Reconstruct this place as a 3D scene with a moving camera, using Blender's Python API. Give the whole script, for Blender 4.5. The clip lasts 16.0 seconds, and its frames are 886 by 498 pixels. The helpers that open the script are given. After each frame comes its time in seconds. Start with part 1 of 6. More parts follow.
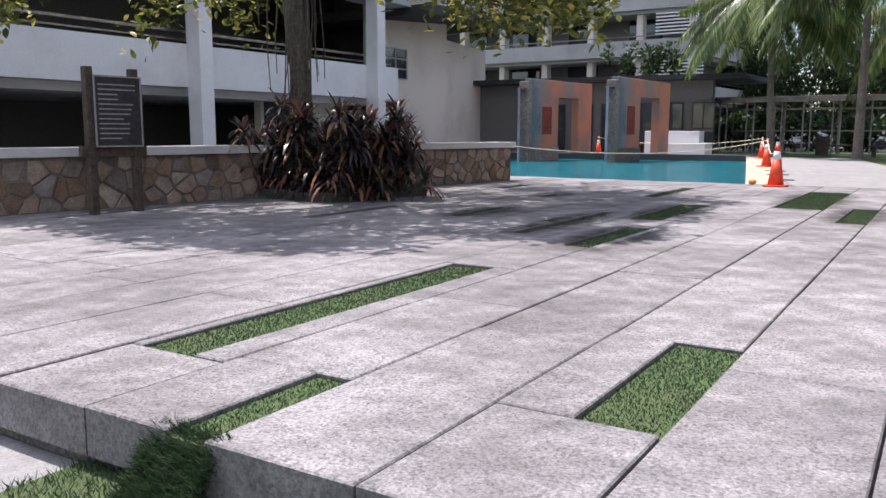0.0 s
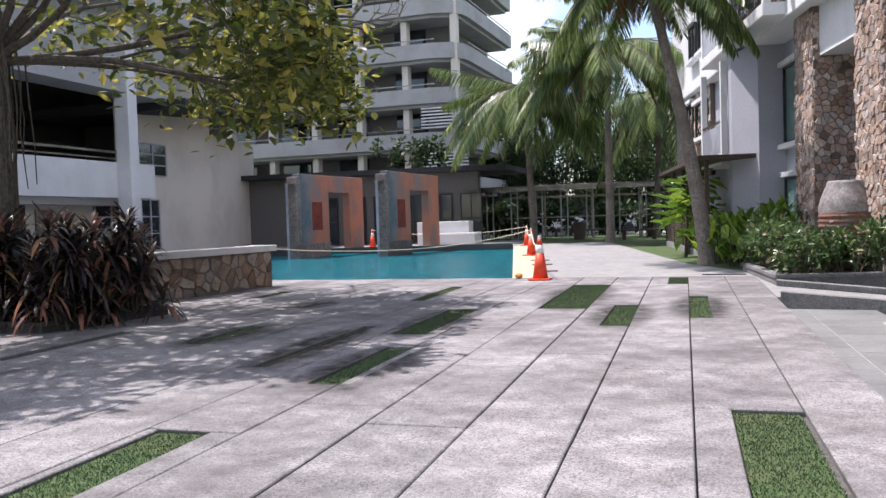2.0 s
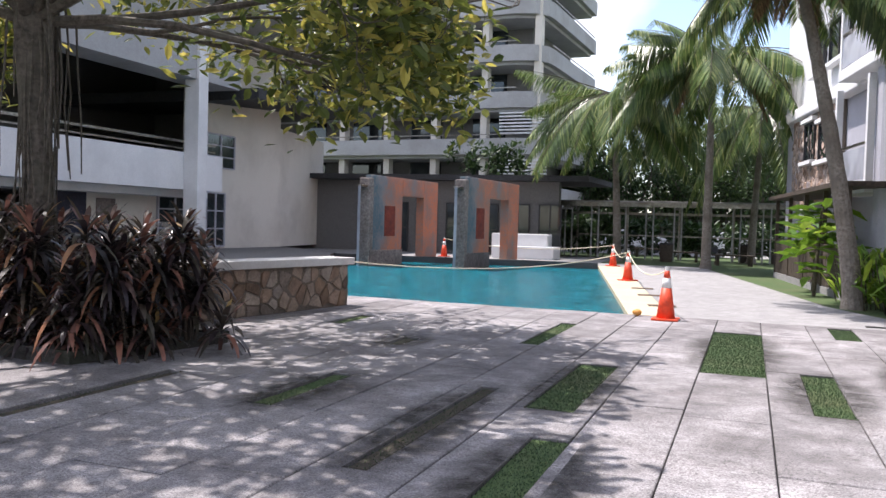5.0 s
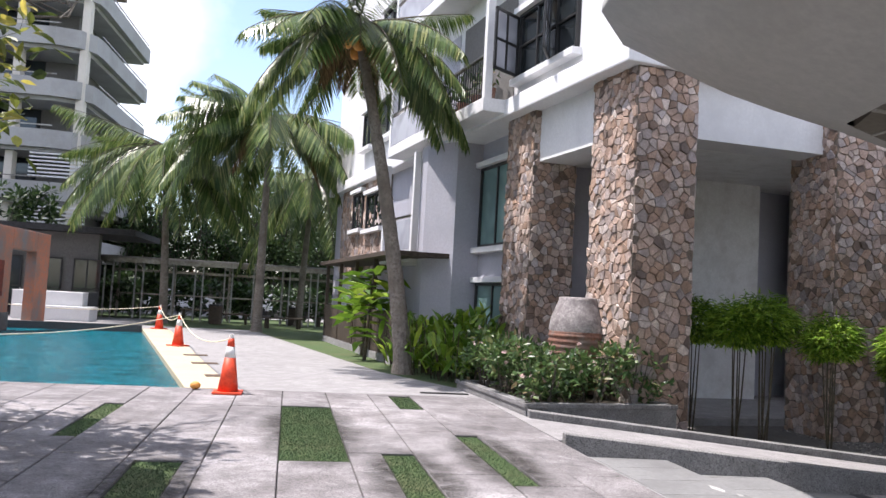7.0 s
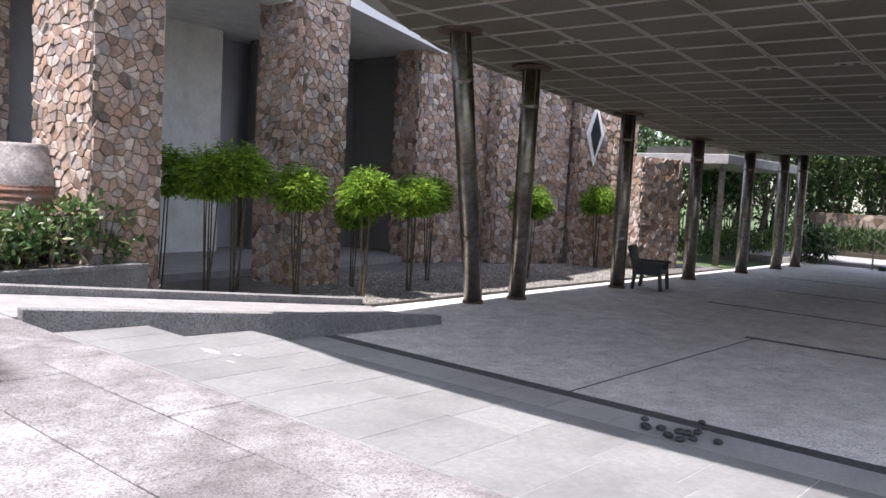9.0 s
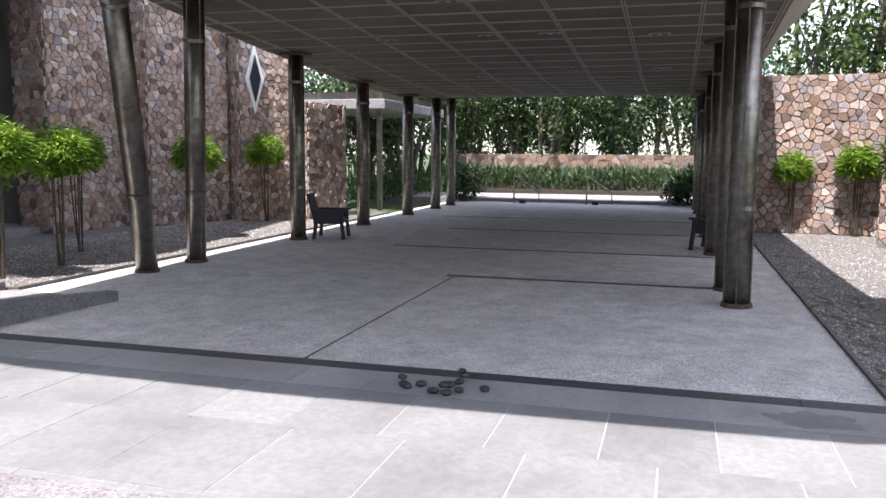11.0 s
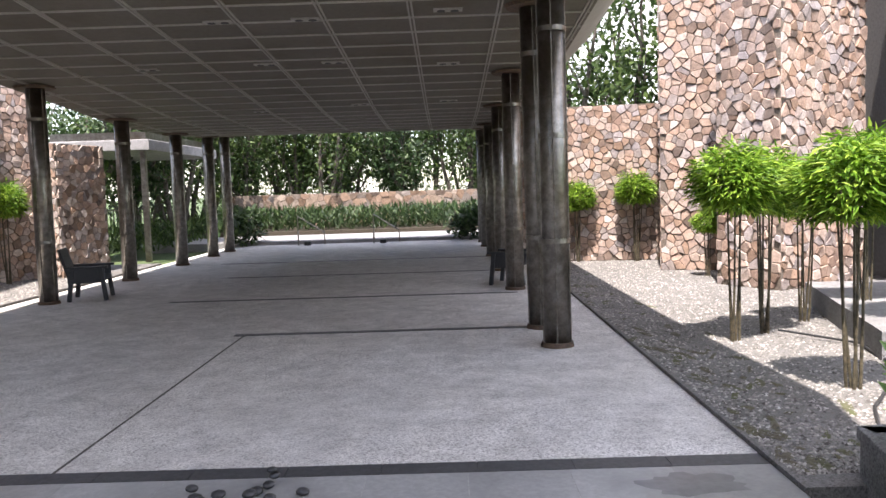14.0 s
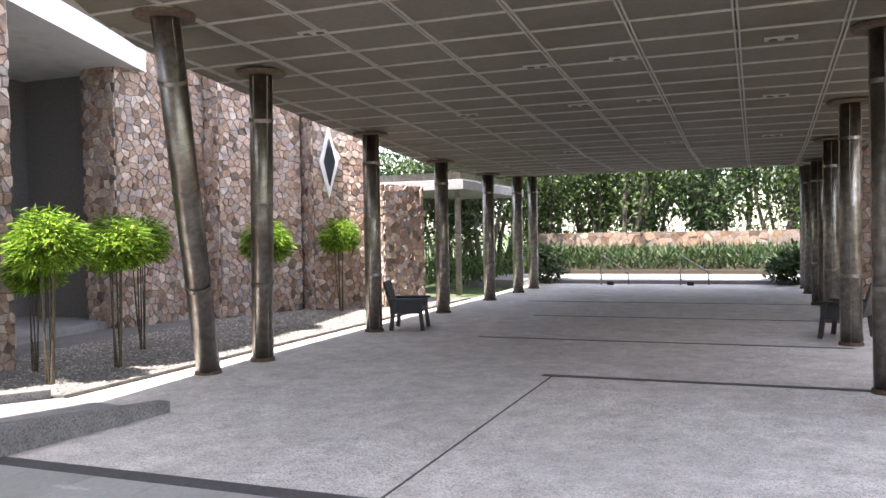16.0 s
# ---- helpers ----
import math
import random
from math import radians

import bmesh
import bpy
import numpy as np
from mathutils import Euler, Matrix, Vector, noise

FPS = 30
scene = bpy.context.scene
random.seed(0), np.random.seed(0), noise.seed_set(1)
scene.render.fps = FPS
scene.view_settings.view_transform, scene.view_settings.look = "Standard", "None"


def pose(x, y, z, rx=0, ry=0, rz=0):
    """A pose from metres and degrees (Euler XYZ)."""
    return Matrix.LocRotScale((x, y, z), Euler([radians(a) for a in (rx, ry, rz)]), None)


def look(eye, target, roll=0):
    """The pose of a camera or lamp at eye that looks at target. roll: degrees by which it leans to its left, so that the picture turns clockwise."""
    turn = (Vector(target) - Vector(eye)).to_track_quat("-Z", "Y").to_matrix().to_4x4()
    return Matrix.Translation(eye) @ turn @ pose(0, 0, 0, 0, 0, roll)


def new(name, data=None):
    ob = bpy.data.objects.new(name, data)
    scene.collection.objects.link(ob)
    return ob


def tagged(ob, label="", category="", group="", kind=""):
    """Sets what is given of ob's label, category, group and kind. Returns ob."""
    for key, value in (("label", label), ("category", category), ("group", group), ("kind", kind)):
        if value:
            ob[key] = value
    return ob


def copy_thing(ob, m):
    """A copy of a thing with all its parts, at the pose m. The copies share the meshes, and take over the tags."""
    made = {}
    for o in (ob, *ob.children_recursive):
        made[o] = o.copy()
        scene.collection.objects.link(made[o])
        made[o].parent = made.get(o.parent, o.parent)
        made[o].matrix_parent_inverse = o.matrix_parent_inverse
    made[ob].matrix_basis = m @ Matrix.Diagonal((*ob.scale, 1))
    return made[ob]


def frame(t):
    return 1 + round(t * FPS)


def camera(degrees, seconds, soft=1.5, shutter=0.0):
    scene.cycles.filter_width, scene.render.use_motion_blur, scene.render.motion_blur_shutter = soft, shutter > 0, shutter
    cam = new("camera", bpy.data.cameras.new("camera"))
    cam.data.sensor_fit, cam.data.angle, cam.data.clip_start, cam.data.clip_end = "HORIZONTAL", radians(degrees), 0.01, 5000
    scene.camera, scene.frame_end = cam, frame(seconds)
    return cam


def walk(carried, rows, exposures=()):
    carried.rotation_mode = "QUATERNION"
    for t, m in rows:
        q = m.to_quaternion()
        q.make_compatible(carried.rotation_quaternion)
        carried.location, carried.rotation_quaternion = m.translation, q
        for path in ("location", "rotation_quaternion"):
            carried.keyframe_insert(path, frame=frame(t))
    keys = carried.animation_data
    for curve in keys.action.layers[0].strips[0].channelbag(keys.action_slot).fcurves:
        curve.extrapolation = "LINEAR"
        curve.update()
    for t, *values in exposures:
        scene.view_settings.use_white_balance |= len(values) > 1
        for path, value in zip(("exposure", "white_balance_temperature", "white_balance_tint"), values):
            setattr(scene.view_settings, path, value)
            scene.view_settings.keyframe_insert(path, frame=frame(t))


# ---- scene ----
cam = camera(57.4, 16.0)
PATH = [
    (0, (0.06, 0.039, 1.032), (-0.99, 1.718, 0.746), 0.1),
    (0.5, (0.136, 0.117, 1.011), (-0.597, 1.949, 0.684), -0.5),
    (1, (0.106, 0.369, 0.944), (-0.366, 2.254, 0.473), -0.0),
    (1.5, (-0.062, 0.773, 1.151), (-0.609, 2.652, 0.736), -0.8),
    (1.8, (-0.084, 1.024, 1.223), (-0.619, 2.941, 1.022), -1.5),
    (2, (-0.093, 1.24, 1.245), (-0.668, 3.154, 1.17), -1.8),
    (2.5, (-0.215, 1.711, 1.25), (-0.84, 3.606, 1.115), -0.6),
    (3, (-0.449, 2.219, 1.418), (-1.28, 4.032, 1.266), -0.9),
    (3.2, (-0.525, 2.383, 1.471), (-1.377, 4.187, 1.325), -1.1),
    (5.3, (-1.667, 3.447, 1.444), (-2.287, 5.348, 1.404), 3.0),
    (5.5, (-1.708, 3.583, 1.441), (-2.187, 5.525, 1.425), 2.7),
    (6, (-1.884, 3.845, 1.488), (-1.917, 5.844, 1.546), 2.1),
    (6.5, (-1.914, 4.143, 1.51), (-1.708, 6.127, 1.657), 3.1),
    (7, (-2.02, 4.47, 1.487), (-1.654, 6.431, 1.62), 3.2),
    (7.5, (-2.104, 4.818, 1.46), (-1.487, 6.72, 1.504), 2.9),
    (8, (-1.991, 5.122, 1.429), (-1.087, 6.906, 1.408), 3.9),
    (8.5, (-1.931, 5.35, 1.418), (-0.682, 6.909, 1.327), 4.2),
    (9, (-1.894, 5.585, 1.416), (-0.387, 6.891, 1.263), 3.1),
    (9.2, (-1.845, 5.653, 1.399), (-0.275, 6.879, 1.227), 2.5),
    (11.3, (-1.106, 6.718, 1.213), (0.812, 7.234, 0.975), 0.2),
    (11.5, (-0.932, 6.668, 1.185), (0.987, 7.178, 0.945), -0.2),
    (12, (-0.721, 6.83, 1.156), (1.249, 7.04, 0.888), -0.4),
    (12.5, (-0.623, 6.957, 1.159), (1.355, 6.954, 0.866), -0.7),
    (13, (-0.473, 6.993, 1.153), (1.503, 6.876, 0.869), -0.9),
    (13.5, (-0.31, 7.029, 1.192), (1.675, 6.936, 0.966), -1.5),
    (14, (-0.236, 7.068, 1.235), (1.758, 7.084, 1.087), -1.8),
    (14.5, (-0.222, 7.112, 1.263), (1.775, 7.186, 1.166), -1.8),
    (15, (-0.223, 7.122, 1.27), (1.773, 7.216, 1.203), -1.4),
    (15.5, (-0.214, 7.119, 1.296), (1.761, 7.426, 1.243), -1.1),
    (16, (-0.089, 7.251, 1.279), (1.774, 7.977, 1.241), -1.0),
]
EXPOSURES = [(0, 1.0, 6500), (1.0, 1.1, 6500), (1.5, 1.12, 6500), (2.5, 0.85, 6500), (3.2, 0.85, 6500), (5.5, 1.2, 6550), (7.5, 1.15, 6550), (9.0, 1.5, 6450), (11.5, 1.65, 6450), (12.5, 1.72, 6500), (14.5, 2.08, 6850), (16, 2.5, 6900)]
walk(cam, [(t, look(eye, target, roll)) for t, eye, target, roll in PATH], [(t, stops, kelvin, 16) for t, stops, kelvin in EXPOSURES])

# ---- light ----
SUN = Vector((-0.43, 0.1, 1.0)).normalized()
world = bpy.data.worlds.new("sky")
scene.world = world
world.use_nodes = True
wn = world.node_tree.nodes
sky = wn.new("ShaderNodeTexSky")
sky.sky_type = "NISHITA"
sky.sun_disc = False
sky.sun_elevation = math.asin(SUN.z)
sky.sun_rotation = math.atan2(SUN.x, SUN.y)
wn["Background"].inputs["Strength"].default_value = 0.135
wl = world.node_tree.links
wc = wn.new("ShaderNodeTexCoord")
cloud = wn.new("ShaderNodeTexNoise")
cloud.inputs["Scale"].default_value = 2.6
cloud.inputs["Detail"].default_value = 7
wl.new(wc.outputs["Generated"], cloud.inputs["Vector"])
cr = wn.new("ShaderNodeValToRGB")
cr.color_ramp.elements[0].position, cr.color_ramp.elements[1].position = 0.44, 0.62
cr.color_ramp.elements[0].color, cr.color_ramp.elements[1].color = (0, 0, 0, 1), (0.85, 0.85, 0.85, 1)
wl.new(cloud.outputs["Fac"], cr.inputs["Fac"])
cm = wn.new("ShaderNodeMix")
cm.data_type = "RGBA"
wl.new(cr.outputs["Color"], cm.inputs[0])
wl.new(sky.outputs["Color"], cm.inputs[6])
cm.inputs[7].default_value = (6.6, 6.6, 6.7, 1)
wl.new(cm.outputs[2], wn["Background"].inputs["Color"])
sun = new("sun", bpy.data.lights.new("sun", "SUN"))
sun.data.energy, sun.data.angle, sun.data.color = 3.6, radians(0.6), (1.0, 0.965, 0.925)
sun.matrix_world = look(SUN * 60, (0, 0, 0))


# ---- materials ----
def material(name, rough=0.7, metal=0.0, spec=0.5):
    m = bpy.data.materials.new(name)
    m.use_nodes = True
    b = m.node_tree.nodes["Principled BSDF"]
    b.inputs["Roughness"].default_value = rough
    b.inputs["Metallic"].default_value = metal
    b.inputs["Specular IOR Level"].default_value = spec
    return m, m.node_tree.nodes, m.node_tree.links, b


def ramp(n, fac_out, links, stops):
    r = n.new("ShaderNodeValToRGB")
    while len(r.color_ramp.elements) < len(stops):
        r.color_ramp.elements.new(0.5)
    for e, (p, c) in zip(r.color_ramp.elements, stops):
        e.position, e.color = p, (*c, 1)
    links.new(fac_out, r.inputs["Fac"])
    return r.outputs["Color"]


def noise_node(n, links, coord, scale, detail=4, rough=0.6):
    t = n.new("ShaderNodeTexNoise")
    t.inputs["Scale"].default_value = scale
    t.inputs["Detail"].default_value = detail
    t.inputs["Roughness"].default_value = rough
    links.new(coord, t.inputs["Vector"])
    return t.outputs["Fac"]


def mixed(n, links, a, b, fac, mode="MIX"):
    """a and b are colours or sockets; fac a number or a socket."""
    m = n.new("ShaderNodeMix")
    m.data_type, m.blend_type = "RGBA", mode
    for value, slot in ((fac, m.inputs[0]), (a, m.inputs[6]), (b, m.inputs[7])):
        if isinstance(value, bpy.types.NodeSocket):
            links.new(value, slot)
        elif isinstance(value, tuple):
            slot.default_value = (*value, 1)
        else:
            slot.default_value = value
    return m.outputs[2]


def bumped(n, links, b, height, strength, distance=0.01):
    k = n.new("ShaderNodeBump")
    k.inputs["Strength"].default_value = strength
    k.inputs["Distance"].default_value = distance
    links.new(height, k.inputs["Height"])
    links.new(k.outputs["Normal"], b.inputs["Normal"])


def rough_material(name, dark, light, stain=None, fine=60.0, coarse=0.8, rough=0.8, bump=0.3, metal=0.0, vary=0.0, spec=0.4, stain_at=(0.45, 0.7), space="Object"):
    """Two-scale surface: fine grain between dark and light, large stains, a change of tone from piece to piece."""
    m, n, links, b = material(name, rough, metal, spec)
    geo = n.new("ShaderNodeNewGeometry").outputs["Position"] if space == "World" else n.new("ShaderNodeTexCoord").outputs["Object"]
    grain = noise_node(n, links, geo, fine, 3, 0.7)
    col = ramp(n, grain, links, [(0.35, dark), (0.65, light)])
    if stain:
        blot = noise_node(n, links, geo, coarse, 6, 0.65)
        f = ramp(n, blot, links, [(stain_at[0], (0, 0, 0)), (stain_at[1], (1, 1, 1))])
        col = mixed(n, links, col, stain, f)
    if vary:
        rnd = n.new("ShaderNodeObjectInfo").outputs["Random"]
        v = ramp(n, rnd, links, [(0.0, (1 - vary,) * 3), (1.0, (1 + vary * 0.3,) * 3)])
        col = mixed(n, links, col, v, 1.0, "MULTIPLY")
    links.new(col, b.inputs["Base Color"])
    if bump:
        bumped(n, links, b, grain, bump)
    return m


def piece_material(name, stops, island=False, fine=30.0, rough=0.85, bump=0.5, dirt=0.35):
    """Stone or tile whose tone changes from piece to piece."""
    m, n, links, b = material(name, rough)
    pos = n.new("ShaderNodeNewGeometry")
    rnd = pos.outputs["Random Per Island"] if island else n.new("ShaderNodeObjectInfo").outputs["Random"]
    col = ramp(n, rnd, links, stops)
    grain = noise_node(n, links, pos.outputs["Position"], fine, 5, 0.7)
    patch = noise_node(n, links, pos.outputs["Position"], fine * 0.2, 4, 0.6)
    col = mixed(n, links, col, ramp(n, grain, links, [(0.3, (1 - dirt,) * 3), (0.7, (1.15,) * 3)]), 1.0, "MULTIPLY")
    col = mixed(n, links, col, ramp(n, patch, links, [(0.35, (0.72, 0.7, 0.68)), (0.65, (1.1, 1.08, 1.05))]), 1.0, "MULTIPLY")
    links.new(col, b.inputs["Base Color"])
    bumped(n, links, b, grain, bump, 0.02)
    return m


def leaf_material(name, stops, rough=0.45, through_light=0.3):
    m, n, links, b = material(name, rough, 0, 0.4)
    g = n.new("ShaderNodeNewGeometry")
    col = ramp(n, g.outputs["Random Per Island"], links, stops)
    vein = noise_node(n, links, g.outputs["Position"], 9, 3, 0.6)
    col = mixed(n, links, col, ramp(n, vein, links, [(0.3, (0.75, 0.75, 0.75)), (0.7, (1.15, 1.15, 1.1))]), 1.0, "MULTIPLY")
    links.new(col, b.inputs["Base Color"])
    t = n.new("ShaderNodeBsdfTranslucent")
    links.new(col, t.inputs["Color"])
    mix = n.new("ShaderNodeMixShader")
    mix.inputs[0].default_value = through_light
    links.new(b.outputs[0], mix.inputs[1])
    links.new(t.outputs[0], mix.inputs[2])
    links.new(mix.outputs[0], n["Material Output"].inputs["Surface"])
    return m


def aggregate(name, dark, light, speck, stain, vary=0.14, worn=0.8, grime=1.0, spec=0.3):
    """Washed stone chips in cement: fine specks, blotches and long dirty streaks."""
    m, n, links, b = material(name, 0.85, 0, spec)
    pos = n.new("ShaderNodeNewGeometry").outputs["Position"]
    chips = n.new("ShaderNodeTexVoronoi")
    chips.inputs["Scale"].default_value = 75
    links.new(pos, chips.inputs["Vector"])
    grain = noise_node(n, links, pos, 72, 4, 0.75)
    col = ramp(n, grain, links, [(0.34, dark), (0.62, light)])
    sp = n.new("ShaderNodeSeparateColor")
    links.new(chips.outputs["Color"], sp.inputs["Color"])
    col = mixed(n, links, col, speck, ramp(n, sp.outputs["Red"], links, [(0.78, (0, 0, 0)), (0.86, (0.5,) * 3)]))
    big = noise_node(n, links, pos, 0.55, 8, 0.68)
    col = mixed(n, links, col, stain, ramp(n, big, links, [(0.42, (0, 0, 0)), (0.64, (worn,) * 3)]))
    mid = noise_node(n, links, pos, 3.5, 6, 0.7)
    col = mixed(n, links, col, ramp(n, mid, links, [(0.35, (1 - 0.22 * grime,) * 3), (0.65, (1.1,) * 3)]), 1.0, "MULTIPLY")
    if grime > 1:
        film = noise_node(n, links, pos, 0.9, 10, 0.78)
        dust = noise_node(n, links, pos, 95, 4, 0.85)
        col = mixed(n, links, col, ramp(n, film, links, [(0.4, (1.12,) * 3), (0.64, (0.66, 0.64, 0.63))]), 1.0, "MULTIPLY")
        col = mixed(n, links, col, ramp(n, dust, links, [(0.38, (0.72,) * 3), (0.56, (1.12,) * 3)]), 1.0, "MULTIPLY")
    if vary:
        rnd = n.new("ShaderNodeObjectInfo").outputs["Random"]
        col = mixed(n, links, col, ramp(n, rnd, links, [(0, (1 - vary,) * 3), (1, (1.04,) * 3)]), 1.0, "MULTIPLY")
    links.new(col, b.inputs["Base Color"])
    bumped(n, links, b, grain, 0.35, 0.01)
    return m


STONE_RAW = [(0.0, (0.13, 0.1, 0.085)), (0.16, (0.3, 0.2, 0.14)), (0.3, (0.42, 0.31, 0.25)), (0.45, (0.25, 0.22, 0.21)), (0.6, (0.42, 0.33, 0.27)), (0.74, (0.31, 0.21, 0.16)), (0.86, (0.54, 0.46, 0.4)), (1.0, (0.3, 0.27, 0.27))]
STONE = [(p, (c[0] * 1.24, c[1] * 1.25, c[2] * 1.3)) for p, c in STONE_RAW]
# dark garden stone; on the far wall this tone holds tree shade
DARK_STONE = [(p, (c[0] * 0.8, c[1] * 0.78, c[2] * 0.74)) for p, c in STONE_RAW]
M = {}
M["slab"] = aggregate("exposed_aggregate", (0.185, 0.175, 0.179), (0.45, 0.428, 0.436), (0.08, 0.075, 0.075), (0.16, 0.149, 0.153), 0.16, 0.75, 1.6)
# darker copy of the slab mix: shade of the upright faces put into colour
M["slab_side_shade"] = aggregate("slab_side_shade", (0.11, 0.105, 0.105), (0.27, 0.255, 0.255), (0.08, 0.08, 0.08), (0.1, 0.095, 0.09), 0)
M["floor"] = aggregate("washed_pebble", (0.38, 0.36, 0.345), (0.8, 0.77, 0.74), (0.16, 0.15, 0.14), (0.52, 0.495, 0.47), 0, 0.45, spec=0.05)
M["granite"] = aggregate("grey_granite", (0.13, 0.128, 0.128), (0.32, 0.315, 0.315), (0.05, 0.05, 0.05), (0.13, 0.125, 0.12), 0, 0.4)
M["path"] = aggregate("path_concrete", (0.23, 0.225, 0.225), (0.36, 0.35, 0.35), (0.2, 0.19, 0.19), (0.23, 0.22, 0.22), 0, 0.5)
M["joint"] = rough_material("joint_dirt", (0.05, 0.047, 0.043), (0.14, 0.13, 0.12), None, 40, 1, 0.95, 0.4, space="World")
M["soil"] = rough_material("soil", (0.03, 0.025, 0.018), (0.085, 0.07, 0.05), None, 40, 1, 0.95, 0.6, space="World")
M["grass"] = rough_material("lawn", (0.03, 0.06, 0.02), (0.085, 0.13, 0.045), (0.09, 0.1, 0.045), 60, 1.2, 0.95, 0.6, space="World")
M["blade"] = leaf_material("grass_blade", [(0.0, (0.016, 0.042, 0.018)), (0.5, (0.032, 0.072, 0.03)), (0.85, (0.055, 0.1, 0.042)), (1.0, (0.14, 0.14, 0.085))], 0.6, 0.25)
M["tile"] = rough_material("step_tile", (0.205, 0.207, 0.208), (0.265, 0.267, 0.268), (0.165, 0.165, 0.166), 22, 1.1, 0.5, 0.05, vary=0.14, space="World")
M["wet_tile"] = rough_material("damp_tile", (0.3, 0.3, 0.3), (0.38, 0.38, 0.38), (0.22, 0.22, 0.22), 22, 0.9, 0.33, 0.05, vary=0.14, space="World")
M["grout"] = rough_material("grout", (0.34, 0.34, 0.33), (0.48, 0.48, 0.47), None, 30, 1, 0.9, 0.1, space="World")
M["dark_tile"] = rough_material("dark_tile", (0.05, 0.05, 0.055), (0.085, 0.085, 0.09), None, 30, 1, 0.5, 0.05, vary=0.1, space="World")
M["dark_kerb"] = rough_material("dark_kerb", (0.03, 0.028, 0.027), (0.075, 0.07, 0.066), (0.05, 0.055, 0.035), 30, 3, 0.85, 0.4, space="World")
M["gravel"] = aggregate("gravel", (0.085, 0.081, 0.077), (0.235, 0.226, 0.216), (0.05, 0.047, 0.043), (0.13, 0.122, 0.112), 0, 0.5)
M["moss"] = rough_material("mossy_earth", (0.05, 0.045, 0.03), (0.14, 0.125, 0.085), (0.07, 0.085, 0.03), 35, 2, 0.95, 0.7, space="World")
M["plaster"] = rough_material("white_plaster", (0.66, 0.66, 0.67), (0.73, 0.73, 0.74), (0.56, 0.56, 0.57), 20, 0.5, 0.8, 0.05, space="World")
M["cream"] = rough_material("cream_plaster", (0.62, 0.58, 0.52), (0.68, 0.64, 0.58), (0.52, 0.48, 0.43), 20, 0.4, 0.8, 0.05, space="World")
M["grey_plaster"] = rough_material("grey_plaster", (0.38, 0.38, 0.43), (0.43, 0.43, 0.48), (0.34, 0.34, 0.38), 20, 0.5, 0.8, 0.05, space="World")
# dark plaster; also carries the shade of galleries, verandas and recesses
M["dark_shade_plaster"] = rough_material("dark_shade_plaster", (0.13, 0.125, 0.12), (0.18, 0.175, 0.17), None, 20, 0.5, 0.8, 0.05, space="World")
M["dark_room"] = rough_material("dark_interior", (0.025, 0.025, 0.027), (0.045, 0.045, 0.048), None, 10, 0.5, 0.8, 0, space="World")
M["mortar"] = rough_material("mortar", (0.1, 0.08, 0.065), (0.2, 0.165, 0.135), None, 40, 1, 0.95, 0.5, space="World")
M["stone"] = piece_material("rubble_stone", STONE)
M["stone_rest"] = piece_material("rubble_stone_rest", STONE, True)
M["garden_stone"] = piece_material("dark_rubble", DARK_STONE)
M["shaded_stone_rest"] = piece_material("shaded_rubble_rest", DARK_STONE, True)
M["cap"] = rough_material("white_cap", (0.5, 0.49, 0.48), (0.58, 0.57, 0.56), (0.38, 0.36, 0.35), 30, 0.9, 0.8, 0.08, space="World")
# grey paint; shade on the gallery bands and pavilion roof is in this tone
M["grey_shade"] = rough_material("grey_shade_paint", (0.34, 0.34, 0.345), (0.4, 0.4, 0.405), (0.29, 0.285, 0.28), 20, 0.5, 0.8, 0.05, space="World")
M["penthouse"] = rough_material("brown_cladding", (0.16, 0.12, 0.09), (0.22, 0.17, 0.13), (0.12, 0.1, 0.08), 8, 0.5, 0.7, 0.1, space="World")
M["navy"] = rough_material("navy_paint", (0.012, 0.015, 0.03), (0.025, 0.03, 0.055), None, 12, 1, 0.5, 0.05)
M["coping"] = rough_material("coping", (0.44, 0.37, 0.25), (0.52, 0.45, 0.33), (0.4, 0.35, 0.26), 40, 0.8, 0.8, 0.1, space="World")
M["steel"] = rough_material("brushed_steel", (0.2, 0.185, 0.165), (0.36, 0.34, 0.31), (0.16, 0.13, 0.1), 9, 1.2, 0.36, 0.03, metal=1.0)
M["rust"] = rough_material("rusty_plate", (0.06, 0.04, 0.03), (0.14, 0.09, 0.06), None, 20, 1, 0.7, 0.2)
M["soffit"] = rough_material("soffit_panel", (0.128, 0.112, 0.092), (0.152, 0.136, 0.114), (0.1, 0.078, 0.052), 15, 0.8, 0.6, 0.03, space="World", stain_at=(0.5, 0.75))
M["batten"] = rough_material("soffit_batten", (0.36, 0.34, 0.31), (0.43, 0.41, 0.38), None, 15, 1, 0.6, 0, space="World")
M["fascia"] = rough_material("smooth_fascia", (0.33, 0.325, 0.305), (0.38, 0.37, 0.35), (0.29, 0.285, 0.265), 8, 0.4, 0.55, 0, space="World")
M["cone"] = rough_material("orange_plastic", (0.62, 0.05, 0.015), (0.78, 0.08, 0.025), (0.5, 0.07, 0.04), 20, 6, 0.5, 0)
M["white"] = rough_material("white_paint", (0.7, 0.7, 0.69), (0.78, 0.78, 0.77), (0.6, 0.59, 0.57), 20, 3, 0.6, 0)
M["black"] = rough_material("black_frame", (0.018, 0.018, 0.019), (0.035, 0.035, 0.037), None, 15, 1, 0.5, 0.05)
M["wood_dark"] = rough_material("dark_timber", (0.035, 0.026, 0.02), (0.085, 0.062, 0.046), None, 14, 1, 0.7, 0.2)
M["bark"] = rough_material("bark", (0.045, 0.038, 0.032), (0.14, 0.118, 0.1), (0.1, 0.092, 0.072), 14, 2, 0.9, 0.7, space="World")
